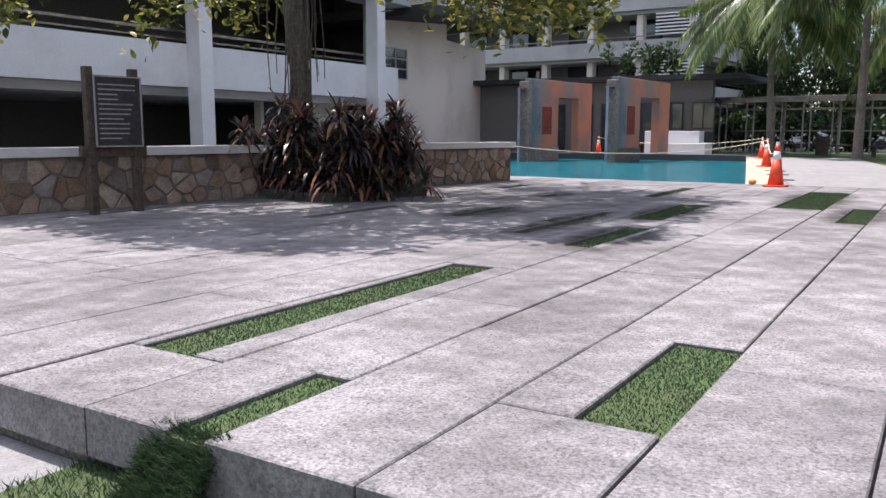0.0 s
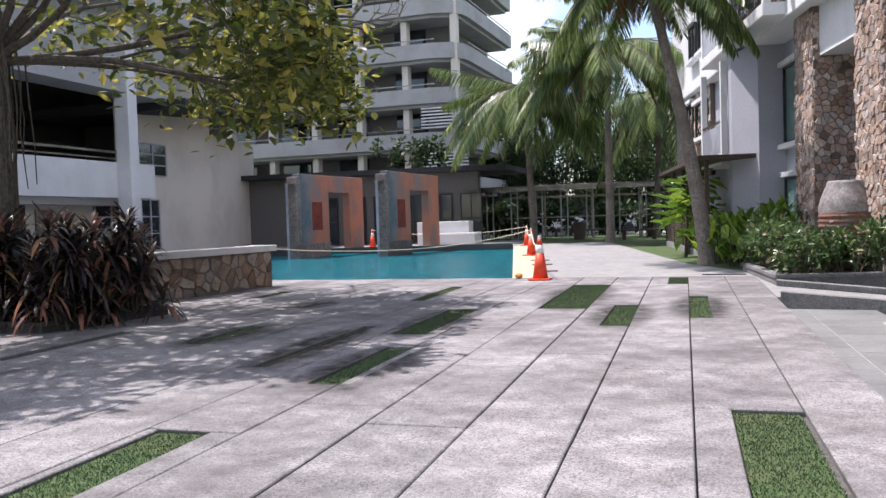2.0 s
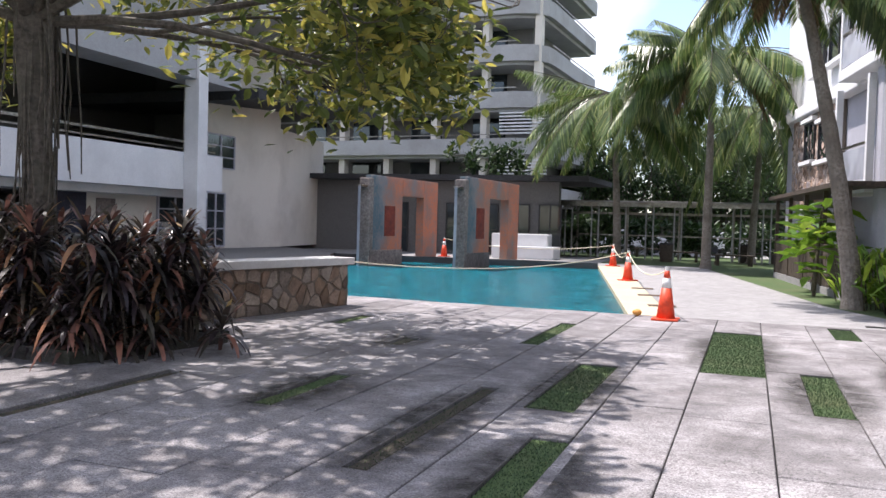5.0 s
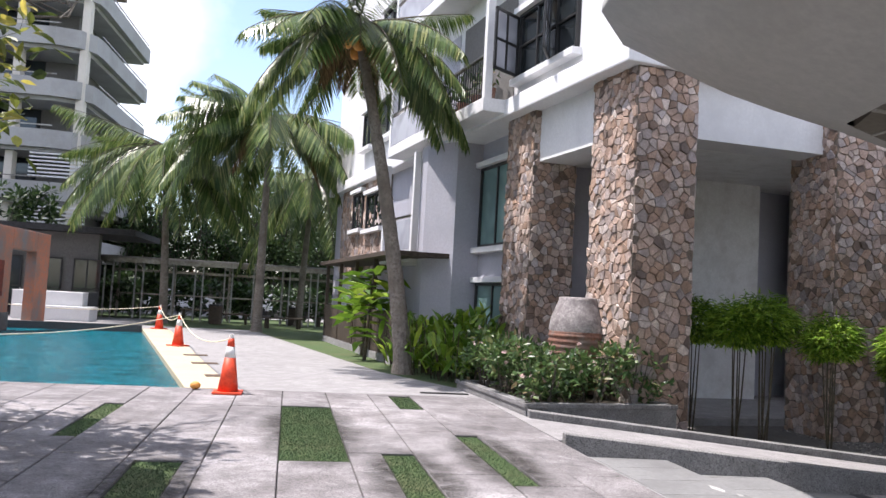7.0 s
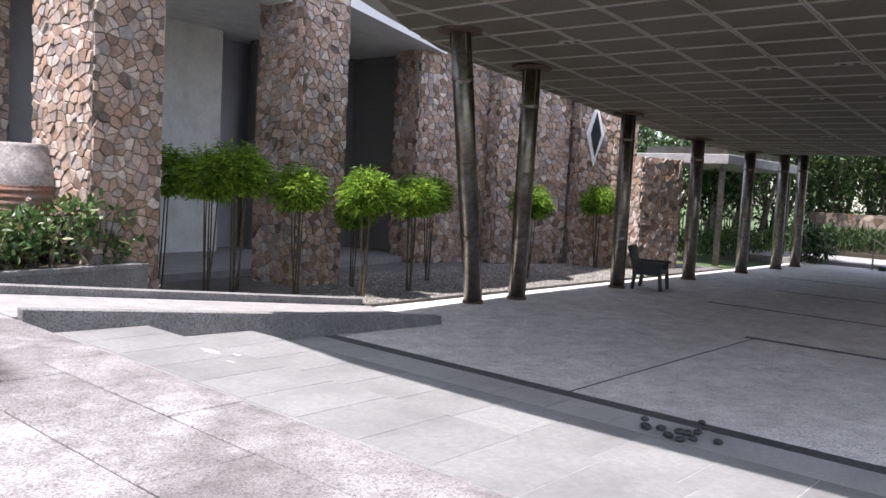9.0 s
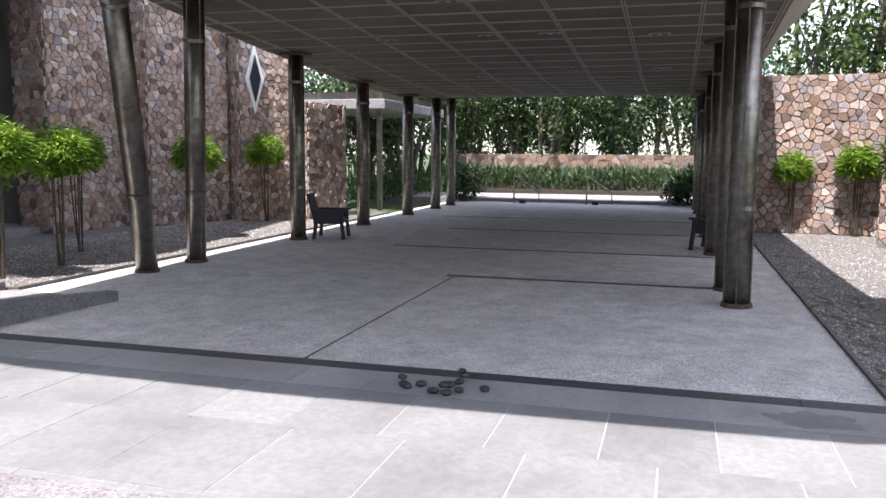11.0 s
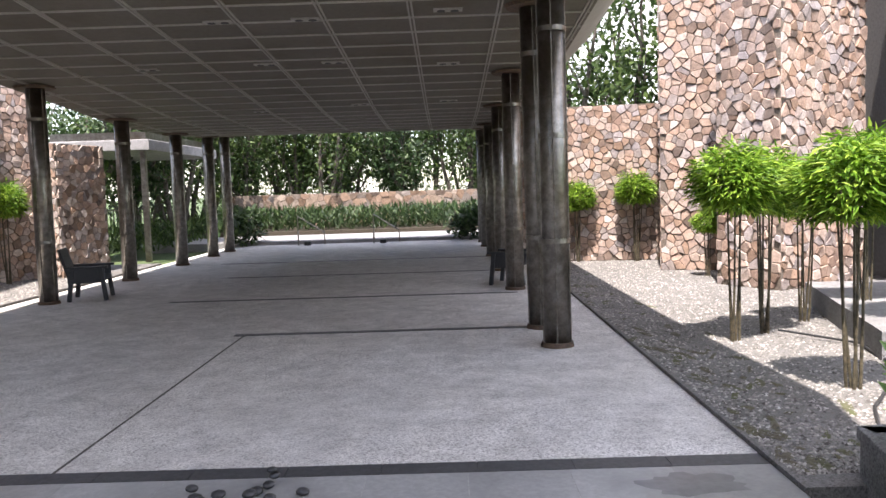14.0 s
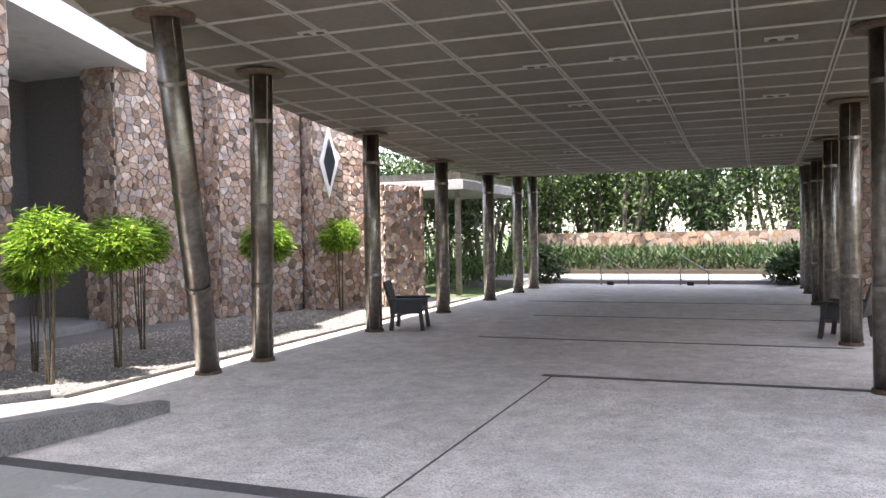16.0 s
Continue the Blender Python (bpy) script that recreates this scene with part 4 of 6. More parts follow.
structure("building_buttress", at_building(prism(bmesh.new(), [(-0.55, 8.2), (-0.1, 7.3), (0.56, 7.3), (0.56, 8.6), (-0.55, 8.6)], -0.6, 5.36)), M["grey_plaster"], "grey angled pier of the apartment block", "wall")
far = structure("building_wall_stone", at_building(box(-0.05, 13.2, 2.4, 0.08, 19, 5.36)), M["mortar"], "stone-clad upper wall of the far wing", "wall")
q = B @ Vector((-0.05, 19, 0))
clad(far, face_at(q.x, q.y, 2.4, 10 - 90), 5.8, 2.96, 0.24, 52)
# entrance between the pillars
structure("building_beam_1", at_building(box(0.12, 1.3, 4.35, 0.9, 3.5, 5.36)), M["plaster"], "white lintel between the stone pillars", "beam")
structure("building_beam_2", prism(bmesh.new(), [(4.15, 16.5), (6.8, 16.75), (6.8, 17.4), (4.2, 17.2)], 4.38, 5.6), M["plaster"], "white lintel between the stone pillars", "beam")
structure("building_beam_3", prism(bmesh.new(), [(7.78, 16.55), (13.6, 18.75), (13.6, 19.3), (7.78, 17.3)], 4.53, 7.5), M["plaster"], "white lintel towards the stone wall", "beam")
structure("ceiling_entrance", prism(bmesh.new(), [(4.2, 17.2), (6.8, 16.9), (7.8, 16.7), (12.4, 18.4), (12.4, 25), (3.5, 25), (3.2, 20)], 4.55, 4.75), M["white"], "white porch ceiling", "ceiling")
structure("building_roof_mass", prism(bmesh.new(), [(4.2, 16.45), (7.7, 16.8), (7.7, 17.6), (13.5, 19.6), (13.5, 30), (4.2, 30)], 5.62, 9.0), M["plaster"], "white upper storeys over the entrance", "wall")
structure("floor_entrance", prism(bmesh.new(), [(4.4, 17.6), (12.4, 18.9), (12.4, 25), (3.6, 25)], -0.6, -0.28), M["path"], "grey porch floor", "floor")
structure("wall_entrance_1", prism(bmesh.new(), [(4.6, 20.8), (8.4, 21.2), (8.4, 21.5), (4.6, 21.1)], -0.3, 4.56), M["white"], "white wall inside the porch", "wall")
structure("wall_entrance_2", prism(bmesh.new(), [(9.4, 21.3), (12.6, 21.3), (12.6, 21.6), (9.4, 21.6)], -0.3, 4.56), M["dark_shade_plaster"], "dark wall inside the porch", "wall")
structure("wall_entrance_3", prism(bmesh.new(), [(3.2, 21.0), (4.6, 20.8), (4.6, 21.1), (3.2, 21.3)], -0.3, 4.56), M["grey_plaster"], "grey wall inside the porch", "wall")
structure("wall_entrance_4", prism(bmesh.new(), [(12.4, 18.9), (12.7, 18.9), (12.7, 25), (12.4, 25)], -0.3, 4.56), M["dark_shade_plaster"], "dark side wall of the porch", "wall")
# near-black wall in place of the unlit depth of the opening
structure("wall_entrance_5", prism(bmesh.new(), [(8.3, 24.6), (9.5, 24.6), (9.5, 24.9), (8.3, 24.9)], -0.3, 4.56), M["dark_room"], "end of the porch passage, its darkness put into the colour", "wall")


def window(name, u, v0, v1, z0, z1, glass="window_glass", panes=2, frame="black", bars=0, label="window with dark metal frame", sill=True, m=None):
    """A window on a facade that looks towards -u."""
    ob = thing(name, (B if m is None else m) @ Matrix.Translation((u, v0, z0)), label, "window")
    w, h = v1 - v0, z1 - z0
    part("pane", box(0.02, 0.03, 0.03, 0.05, w - 0.03, h - 0.03), M[glass], ob)
    bm = bmesh.new()
    for a, b, c, d in ((0, 0, w, 0.06), (0, h - 0.06, w, h), (0, 0, 0.06, h), (w - 0.06, 0, w, h)):
        bm_box(bm, -0.03, a, b, 0.06, c, d)
    part("window_frame", bm, M[frame], ob)
    for i in range(1, panes):
        part("mullion", box(-0.02, w * i / panes - 0.025, 0.06, 0.055, w * i / panes + 0.025, h - 0.06), M[frame], ob)
    for i in range(1, bars + 1):
        part("transom", box(-0.018, 0.06, h * i / (bars + 1) - 0.02, 0.053, w - 0.06, h * i / (bars + 1) + 0.02), M[frame], ob)
    if sill:
        part("window_sill", box(-0.16, -0.1, -0.14, 0.06, w + 0.1, -0.01, bevel=0.01), M["plaster"], ob)
        part("head", box(-0.13, -0.1, h + 0.01, 0.06, w + 0.1, h + 0.14, bevel=0.01), M["plaster"], ob)
    return ob


window("window_tall", 0.5, 5.3, 7.2, 2.85, 4.75, "curtain_glass", 2, label="tall window with green curtains behind dark frames")
window("window_low", 0.5, 5.3, 7.2, 0.5, 2.0, "curtain_glass", 2, label="low window with curtains behind dark frames")
ob = window("window_upper", -0.04, 1.9, 4.3, 6.15, 7.5, "window_glass", 3, bars=1, label="open casement window with white surround")
for v, sw in ((4.28, -62), (2.9, -35)):
    leaf = new("casement")
    leaf.parent = ob
    leaf.matrix_basis = Matrix.Translation((-0.04, v - 1.9, 0.0)) @ pose(0, 0, 0, 0, 0, sw)
    bm = bmesh.new()
    for a, b, c, d in ((-0.78, 0.04, 0, 0.1), (-0.78, 1.24, 0, 1.3), (-0.78, 0.04, -0.72, 1.3), (-0.06, 0.04, 0, 1.3), (-0.78, 0.64, 0, 0.69), (-0.42, 0.04, -0.37, 1.3)):
        bm_box(bm, -0.03, a, b, 0.01, c, d)
    part("casement_frame", bm, M["black"], leaf)
    part("casement_pane", box(-0.014, -0.74, 0.08, -0.008, -0.04, 1.26), M["panel_glass"], leaf)
for v0, v1, z0, z1 in ((12.6, 14.6, 6.6, 7.8), (15.2, 16.4, 6.6, 7.8), (13.4, 15.4, 3.75, 4.9), (15.9, 17.2, 3.85, 5.1), (2.2, 4.2, 9.3, 10.6), (12.6, 14.6, 9.6, 10.8)):
    window("window", -0.1, v0, v1, z0, z1, "window_glass", 2, label="small apartment window with white surround and dark frame")


def balcony(v0, v1, z, u, solid, label):
    ob = thing("balcony", B @ Matrix.Translation((u, v0, z)), label, "balcony")
    w = v1 - v0
    part("slab", box(0.0, 0, -0.28, -u + 0.1, w, 0.0, bevel=0.02), M["plaster"], ob)
    # thin panel on the wall; its dark version stands for recess shade
    part("recess", box(-u - 0.02, 0.15, 0.02, -u + 0.04, w - 0.15, 2.4), M["dark_shade_plaster"] if not solid else M["grey_plaster"], ob)
    part("post", box(0.02, w - 0.14, 0, 0.18, w, 2.5), M["plaster"], ob)
    part("post", box(0.02, 0, 0, 0.18, 0.14, 2.5), M["plaster"], ob)
    part("handrail", box(0.03, 0.1, 0.88, 0.11, w - 0.1, 0.94, bevel=0.01), M["steel"], ob)
    if solid:
        part("panel", box(0.05, 0.12, 0.06, 0.08, w - 0.12, 0.82), M["panel_glass"], ob)
    else:
        for i in range(int(w / 0.13)):
            part("baluster", box(0.055, 0.14 + i * 0.13, 0.0, 0.075, 0.158 + i * 0.13, 0.88), M["black"], ob)
    return ob


balcony(4.4, 7.6, 5.72, -0.75, False, "balcony with thin dark rails and potted plants")
balcony(7.6, 11.1, 5.72, -0.75, True, "balcony with a frosted panel rail")
balcony(8.6, 11.3, 2.75, -0.75, True, "lower balcony with a frosted panel rail")
balcony(4.4, 7.6, 8.9, -0.75, True, "upper balcony with a frosted panel rail")
balcony(7.6, 11.1, 8.9, -0.75, True, "upper balcony with a frosted panel rail")
r = np.random.default_rng(4)
for v in (4.8, 5.5, 6.3, 7.0):
    p = thing("potted_plant", B @ Matrix.Translation((-0.45, v, 5.72)), "leafy potted plant on a balcony floor", "plant", "balcony plants")
    bm = bmesh.new()
    tube(bm, [(0, 0, 0), (0, 0, 0.3)], [0.1, 0.14], 14)
    part("pot", bm, M["jar"], p)
    k = 60
    leaf_part("foliage", p, r, np.c_[r.normal(0, 0.1, (k, 2)), r.uniform(0.3, 0.8, k)], unit(r, k) + (0, 0, 0.4), unit(r, k), r.uniform(0.12, 0.25, k), 0.06, M["shrub_leaf"])


# ---- apartment block and low wing behind the pool ----
def far_block():
    blk = thing("apartment_building", pose(-24, 50, 0, 0, 0, -3), "long white balconied block with deep dark galleries", "building")
    W = 22.4
    # core darkened: gallery shade is put into its colour
    part("core", box(-14, 3.0, -0.6, W - 13.2, 12, 19.0), M["dark_shade_plaster"], blk)
    part("penthouse", box(-14, 2.0, 19.9, W - 12.6, 10, 23.5, bevel=0.05), M["penthouse"], blk, "brown clad top storey")
    part("roof", box(-14, 1.4, 23.5, W - 12.0, 10.6, 23.8), M["path"], blk)
    for i in range(6):
        z = 2.95 + 2.75 * i
        # bands greyed: their shade is put into the colour
        part("balcony_band", prism(bmesh.new(), [(-14, 0.0), (W - 13.4, 0.0), (W - 12.2, 0.35), (W - 11.6, 1.2), (W - 11.5, 2.2), (W - 11.5, 12.6), (-14, 12.6)], z, z + 0.95), M["grey_shade"], blk)
        part("ceiling_slab", prism(bmesh.new(), [(-14, 0.3), (W - 13.4, 0.3), (W - 12.4, 0.7), (W - 11.9, 1.5), (W - 11.8, 12.3), (-14, 12.3)], z - 0.2, z), M["grey_shade"], blk)
        part("balcony_rail", box(-14, 0.02, z + 1.15, W - 13.2, 0.07, z + 1.21), M["steel"], blk)
        part("balcony_rail", box(W - 11.6, 2.0, z + 1.15, W - 11.55, 12.5, z + 1.21), M["steel"], blk)
        for gx in range(5):
            part("window", box(-12.2 + gx * 4.4, 2.9, z + 1.0, -10.0 + gx * 4.4, 2.99, z + 2.5), M["window_glass"], blk)
    for k in range(8):
        part("pier", box(-13 + k * 3.3, 0.6, -0.6, -12.6 + k * 3.3, 1.2, 19.0), M["cream"], blk)
    for z in (4.1, 6.9):
        for j in range(7):
            part("louvre", box(8.2, 0.1, z + j * 0.2, 11.2, 0.2, z + j * 0.2 + 0.08), M["plaster"], blk)
    return blk


far_block()
structure("wing_wall", prism(bmesh.new(), [(-26, 40.5), (-10.2, 41.5), (-10.2, 42), (-26, 41)], -0.6, 3.6), M["dark_shade_plaster"], "dark plastered low wing behind the pool", "wall")
structure("wing_roof", prism(bmesh.new(), [(-26, 39.2), (-8.6, 40.6), (-8.4, 46), (-26, 46)], 3.6, 3.85), M["dark_room"], "dark thin roof over the low wing", "roof")
for i in range(7):
    x = -20.4 + 1.55 * i
    ob = thing("door_glazed", pose(x, 40.7 + (x + 20) * 0.063, 0, 0, 0, 3.6), "dark glazed door leaf in a steel frame", "door", "glazed doors")
    part("pane", box(0, 0, 0.05, 1.1, 0.04, 2.5), M["window_glass"], ob)
    for zz in (0.0, 1.2, 2.45):
        part("rail", box(0, -0.03, zz, 1.1, 0.05, zz + 0.06), M["black"], ob)
    for xx in (0.0, 0.52, 1.05):
        part("stile", box(xx, -0.03, 0, xx + 0.06, 0.05, 2.5), M["black"], ob)
for k, (x, w, h) in enumerate(((-12.6, 2.6, 1.1), (-12.4, 2.8, 0.55))):
    structure("planter_step_%d" % (k + 1), box(x, 38.6 - k * 0.5, -0.3, x + w, 39.5, h, bevel=0.03), M["plaster"], "white stepped wall by the low wing", "wall")

# ---- left pavilion on the terrace ----
pv = thing("pavilion", pose(-19.93, -0.96, 0.185) @ Matrix.Scale(1.64, 4), "white two-storey pavilion with square columns and deep openings", "building")
for y in (1.0, 6.2, 11.45, 17.0):
    part("column", box(-0.2, y - 0.16, 0, 0.16, y + 0.16, 5.2, bevel=0.01), M["plaster"], pv)
part("balcony_band", box(-0.6, -8, 1.35, -0.2, 18.2, 2.15), M["plaster"], pv)
part("balcony_floor", box(-5.5, -8, 1.2, -0.6, 18.2, 1.36), M["plaster"], pv)
part("handrail", box(-0.45, -8, 2.38, -0.4, 18.2, 2.43), M["steel"], pv)
part("handrail", box(-0.45, -8, 2.24, -0.41, 18.2, 2.27), M["steel"], pv)
# roof parts toned down: shade is part of their grey
part("roof_beam", box(-0.7, -8, 3.7, 0.1, 18.4, 5.4), M["grey_shade"], pv)
part("roof", box(-9, -8, 5.4, 0.8, 22.2, 5.7), M["grey_shade"], pv)
# walls behind the openings hold the veranda's shade in their dark colour
part("back_wall", box(-5.6, -8, 0, -5.4, 22.2, 5.4), M["dark_shade_plaster"], pv)
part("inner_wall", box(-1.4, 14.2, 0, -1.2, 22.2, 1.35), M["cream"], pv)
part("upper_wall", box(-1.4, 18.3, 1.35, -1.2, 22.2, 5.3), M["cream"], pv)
# added to close off sky showing through the upper floor
part("rear_wall", box(-5.4, 22.0, 0, -1.41, 22.19, 5.4), M["dark_shade_plaster"], pv)
part("upper_floor_edge", box(-1.9, 14.2, 1.36, -0.6, 18.3, 1.5), M["grey_shade"], pv)
part("door_leaf", box(-1.19, 14.3, 0.02, -1.15, 15.1, 1.28), M["navy"], pv, "dark blue closed door leaf")
part("end_wall", prism(bmesh.new(), [(-8, 22.2), (-1.2, 22.2), (-1.9, 25.9), (-8, 25.9)], 0, 3.3), M["cream"], pv)
bm = prism(bmesh.new(), [(-8, 18.2), (0.6, 18.4), (0.2, 25.5), (-8, 27.5)], 3.5, 3.75)
bmesh.ops.rotate(bm, cent=(0, 18.4, 3.5), matrix=Matrix.Rotation(radians(4), 3, "X"), verts=bm.verts)
part("side_roof", bm, M["dark_room"], pv, "dark sloping metal roof")
for y0, y1, z0, z1 in ((17.2, 18.33, 0.06, 1.37), (18.9, 19.63, 0.06, 1.37), (18.88, 20.0, 2.0, 2.82)):
    o = new("window")
    o.parent = pv
    o.matrix_basis = Matrix.Translation((-1.2, y0, z0))
    h, w = z1 - z0, y1 - y0
    part("pane", box(0.0, 0, 0, 0.03, w, h), M["window_glass"], o)
    bm = bmesh.new()
    for k in range(3):
        bm_box(bm, 0.0, w * k / 2 - 0.02, 0, 0.06, w * k / 2 + 0.02, h)
    for k in range(4):
        bm_box(bm, 0.0, 0, h * k / 3 - 0.016, 0.056, w, h * k / 3 + 0.016)
    part("window_frame", bm, M["grey_plaster"], o, "pale grey window bars")
part("notice_panel", box(-1.2, 15.4, 0.5, -1.16, 15.9, 1.1), M["mural_base"], pv, "reddish panel on the wall")
for y in (1.2, 2.5, 3.7, 5.0):
    part("bracket", box(0.3, y - 0.05, 0.0, 0.42, y + 0.05, 1.3), M["black"], pv)
    part("bracket_foot", box(0.3, y - 0.05, 0.0, 0.6, y + 0.05, 0.1), M["black"], pv)

# ---- covered walkway, fence and yard ----
wk = thing("walkway_shelter", pose(-13.5, 45, 0), "long grey steel walkway shelter with paired posts", "shelter")
part("roof", box(0, -0.9, 2.72, 17.5, 1.2, 2.86, bevel=0.02), M["path"], wk)
part("edge_beam", box(0, -1.0, 2.56, 17.5, -0.9, 2.78), M["steel"], wk)
for i in range(11):
    for o in (0, 0.35):
        part("post", box(3.0 + 1.35 * i + o, -0.7, -0.1, 3.07 + 1.35 * i + o, -0.63, 2.6), M["grey_shade"], wk)
    part("rafter", box(3.0 + 1.35 * i, -0.9, 2.48, 3.08 + 1.35 * i, 1.2, 2.58), M["steel"], wk)
part("mid_beam", box(3.0, 0.9, 2.2, 17.5, 0.98, 2.32), M["steel"], wk)
part("mid_beam", box(3.0, 0.9, 1.1, 17.5, 0.96, 1.17), M["steel"], wk)
for i in range(6):
    part("post", box(3.3 + 2.6 * i, 0.9, -0.1, 3.4 + 2.6 * i, 1.0, 2.7), M["steel"], wk)
for x, y, yaw in ((-4.6, 43.0, 0), (-2.2, 40.5, 15), (-6.5, 47.5, 0), (-1.2, 44.6, 10)):
    b = thing("bench", pose(x, y, -0.02, 0, 0, yaw), "dark timber picnic bench on the lawn", "bench", "benches on the lawn")
    part("seat", box(-0.9, -0.2, 0.42, 0.9, 0.2, 0.48, bevel=0.01), M["wood_dark"], b)
    for s in (-0.7, 0.7):
        part("leg", box(s - 0.06, -0.18, 0, s + 0.06, 0.18, 0.43), M["wood_dark"], b)
for x, y in ((-5.2, 42.2), (-1.8, 46.0)):
    b = thing("litter_bin", pose(x, y, -0.02), "dark round litter bin on the lawn", "bin")
    bm = bmesh.new()
    tube(bm, [(0, 0, 0), (0, 0, 0.8)], [0.28, 0.32], 18)
    part("body", bm, M["wood_dark"], b)
    bm = bmesh.new()
    tube(bm, [(0, 0, 0.8), (0, 0, 0.88)], [0.34, 0.3], 18)
    part("lid", bm, M["black"], b)
for i, (x, y, c) in enumerate(((-8.5, 56, "plaster"), (-2.5, 58, "plaster"), (3.0, 57, "white"))):
    car = thing("parked_car", pose(x, y, 0, 0, 0, 4), "pale parked car beyond the walkway", "car")
    bm = bmesh.new()
    prof = [(-2.1, 0.35), (-2.1, 0.8), (-1.5, 0.95), (-0.8, 1.42), (0.8, 1.42), (1.45, 0.95), (2.1, 0.85), (2.15, 0.35)]
    lo = [bm.verts.new((px, -0.85, pz)) for px, pz in prof]
    hi = [bm.verts.new((px, 0.85, pz)) for px, pz in prof]
    bm.faces.new(lo)
    bm.faces.new(hi)
    for k in range(8):
        bm.faces.new((lo[k], lo[(k + 1) % 8], hi[(k + 1) % 8], hi[k]))
    bmesh.ops.bevel(bm, geom=list(bm.edges), offset=0.08, segments=2, affect="EDGES")
    part("body", bm, M[c], car)
    part("window", box(-0.75, -0.87, 0.98, 0.75, -0.84, 1.33), M["window_glass"], car)
    for px in (-1.3, 1.35):
        for py in (-0.86, 0.7):
            bm = bmesh.new()
            tube(bm, [(px, py, 0.32), (px, py + 0.16, 0.32)], [0.32, 0.32], 16)
            part("wheel", bm, M["black"], car)
# wall painted dark in place of the shade under the trees
structure("wall_yard", box(-30, 66, -0.6, 20, 66.4, 2.6), M["dark_shade_plaster"], "boundary wall behind the car yard, darkened for the shade under trees", "wall")
structure("road", box(-30, 52.0, -0.59, 4, 65.9, -0.01), M["path"], "grey car yard", "road")
fx0, fy0, fx1, fy1 = -0.75, 32.5, 0.45, 23.4
fl = math.hypot(fx1 - fx0, fy1 - fy0)
fence = thing("timber_fence", face_at(fx0, fy0, 0, math.degrees(math.atan2(fy1 - fy0, fx1 - fx0))), "dark timber slat fence round a ground-floor yard", "fence")
part("kerb", box(0, -0.1, -0.1, fl, 0.05, 0.16), M["path"], fence)
for i in range(5):
    part("post", box(fl * i / 4 - 0.05, -0.06, 0, fl * i / 4 + 0.05, 0.04, 2.55), M["wood_dark"], fence)
for i in range(34):
    part("slat", box(fl * i / 34 + 0.012, -0.015, 0.18, fl * (i + 1) / 34 - 0.012, 0.015, 1.15), M["wood_dark"], fence)
part("top_rail", box(0, -0.03, 1.15, fl, 0.03, 1.22), M["wood_dark"], fence)
part("roof", box(-0.3, -3.4, 2.55, fl + 0.2, 0.25, 2.66), M["wood_dark"], fence, "dark thin pergola roof")


# ---- pool arches ----
def arch(x, y, yaw, length, label):
    ob = thing("pool_arch", pose(x, y, -0.3, 0, 0, yaw), label, "sculpture wall", "painted arches in the pool")
    h, t = 3.42, 0.34
    seg = ((0.0, 2.1, 0.0, h), (2.1, length - 1.2, 2.75, h), (length - 1.2, length, 0.0, h))
    for a, b, z0, z1 in seg:
        part("mural_wall" if z0 == 0 else "lintel", box(-t / 2, a, z0, t / 2, b, z1, bevel=0.03), M["mural"], ob)
    part("end_pier", box(-t / 2 - 0.06, -0.3, 0.0, t / 2 + 0.03, 0.0, h - 0.12, bevel=0.04), M["mural_base"], ob, "rough dark end pier with a water spout")
    part("niche", box(t / 2 - 0.02, 0.8, 1.25, t / 2 + 0.012, 1.55, 2.35), M["niche"], ob, "dark red recessed niche")
    part("plinth", box(-t / 2 - 0.03, -0.2, 0.0, t / 2 + 0.03, 2.12, 0.75, bevel=0.02), M["mural_base"], ob)
    part("spout", box(-0.12, -0.66, h - 0.45, 0.12, -0.28, h - 0.38, bevel=0.02), M["steel"], ob)
    part("falling_water", box(-0.05, -0.66, 0.2, 0.05, -0.652, h - 0.4), M["panel_glass"], ob)
    return ob


arch(-14.25, 29.2, -6, 5.0, "tall arch painted orange and slate blue, streaked with wear")
arch(-10.95, 29.9, -4, 5.3, "tall arch painted orange and slate blue, streaked with wear")


# ---- traffic cones, tape, pebbles ----
def cone():
    ob = thing("traffic_cone", pose(-2.8, 16.75, 0), "orange plastic traffic cone with a white band", "traffic cone", "cones along the pool")
    part("base", box(-0.21, -0.21, 0, 0.21, 0.21, 0.035, bevel=0.012), M["cone"], ob)
    for nm, z0, z1, mt in (("body", 0.035, 0.52, "cone"), ("band", 0.52, 0.68, "white"), ("tip", 0.68, 0.8, "cone")):
        bm = bmesh.new()
        rr = lambda z: 0.155 - (z / 0.8) * 0.115
        tube(bm, [(0, 0, z0), (0, 0, z1)], [rr(z0), rr(z1)], 24)
        part(nm, bm, M[mt], ob, "", True)
    bm = bmesh.new()
    tube(bm, [(0, 0, 0.8), (0, 0, 0.86)], [0.035, 0.03], 14)
    part("top_ring", bm, M["white"], ob)
    return ob


c0 = cone()
for x, y in ((-4.75, 26.4), (-6.5, 34.9), (-14.3, 37.0)):
    copy_thing(c0, pose(x, y, 0, 0, 0, x * 7))
for a, b in (((-2.8, 16.75, 0.8), (-4.75, 26.4, 0.8)), ((-4.75, 26.4, 0.8), (-6.5, 34.9, 0.8)), ((-6.5, 34.9, 0.8), (-14.3, 37, 0.8)), ((-8.3, 16.0, 0.75), (-4.75, 26.4, 0.8))):
    a, b = Vector(a), Vector(b)
    bm = bmesh.new()
    tube(bm, [a + (b - a) * s - Vector((0, 0, 0.28 * 4 * s * (1 - s))) for s in (i / 12 for i in range(13))], [0.012] * 13, 5)
    tagged(part("barrier_tape", bm, M["tape"]), "sagging pale barrier tape tied between traffic cones", "tape", "tapes round the pool")
b = bmesh.new()
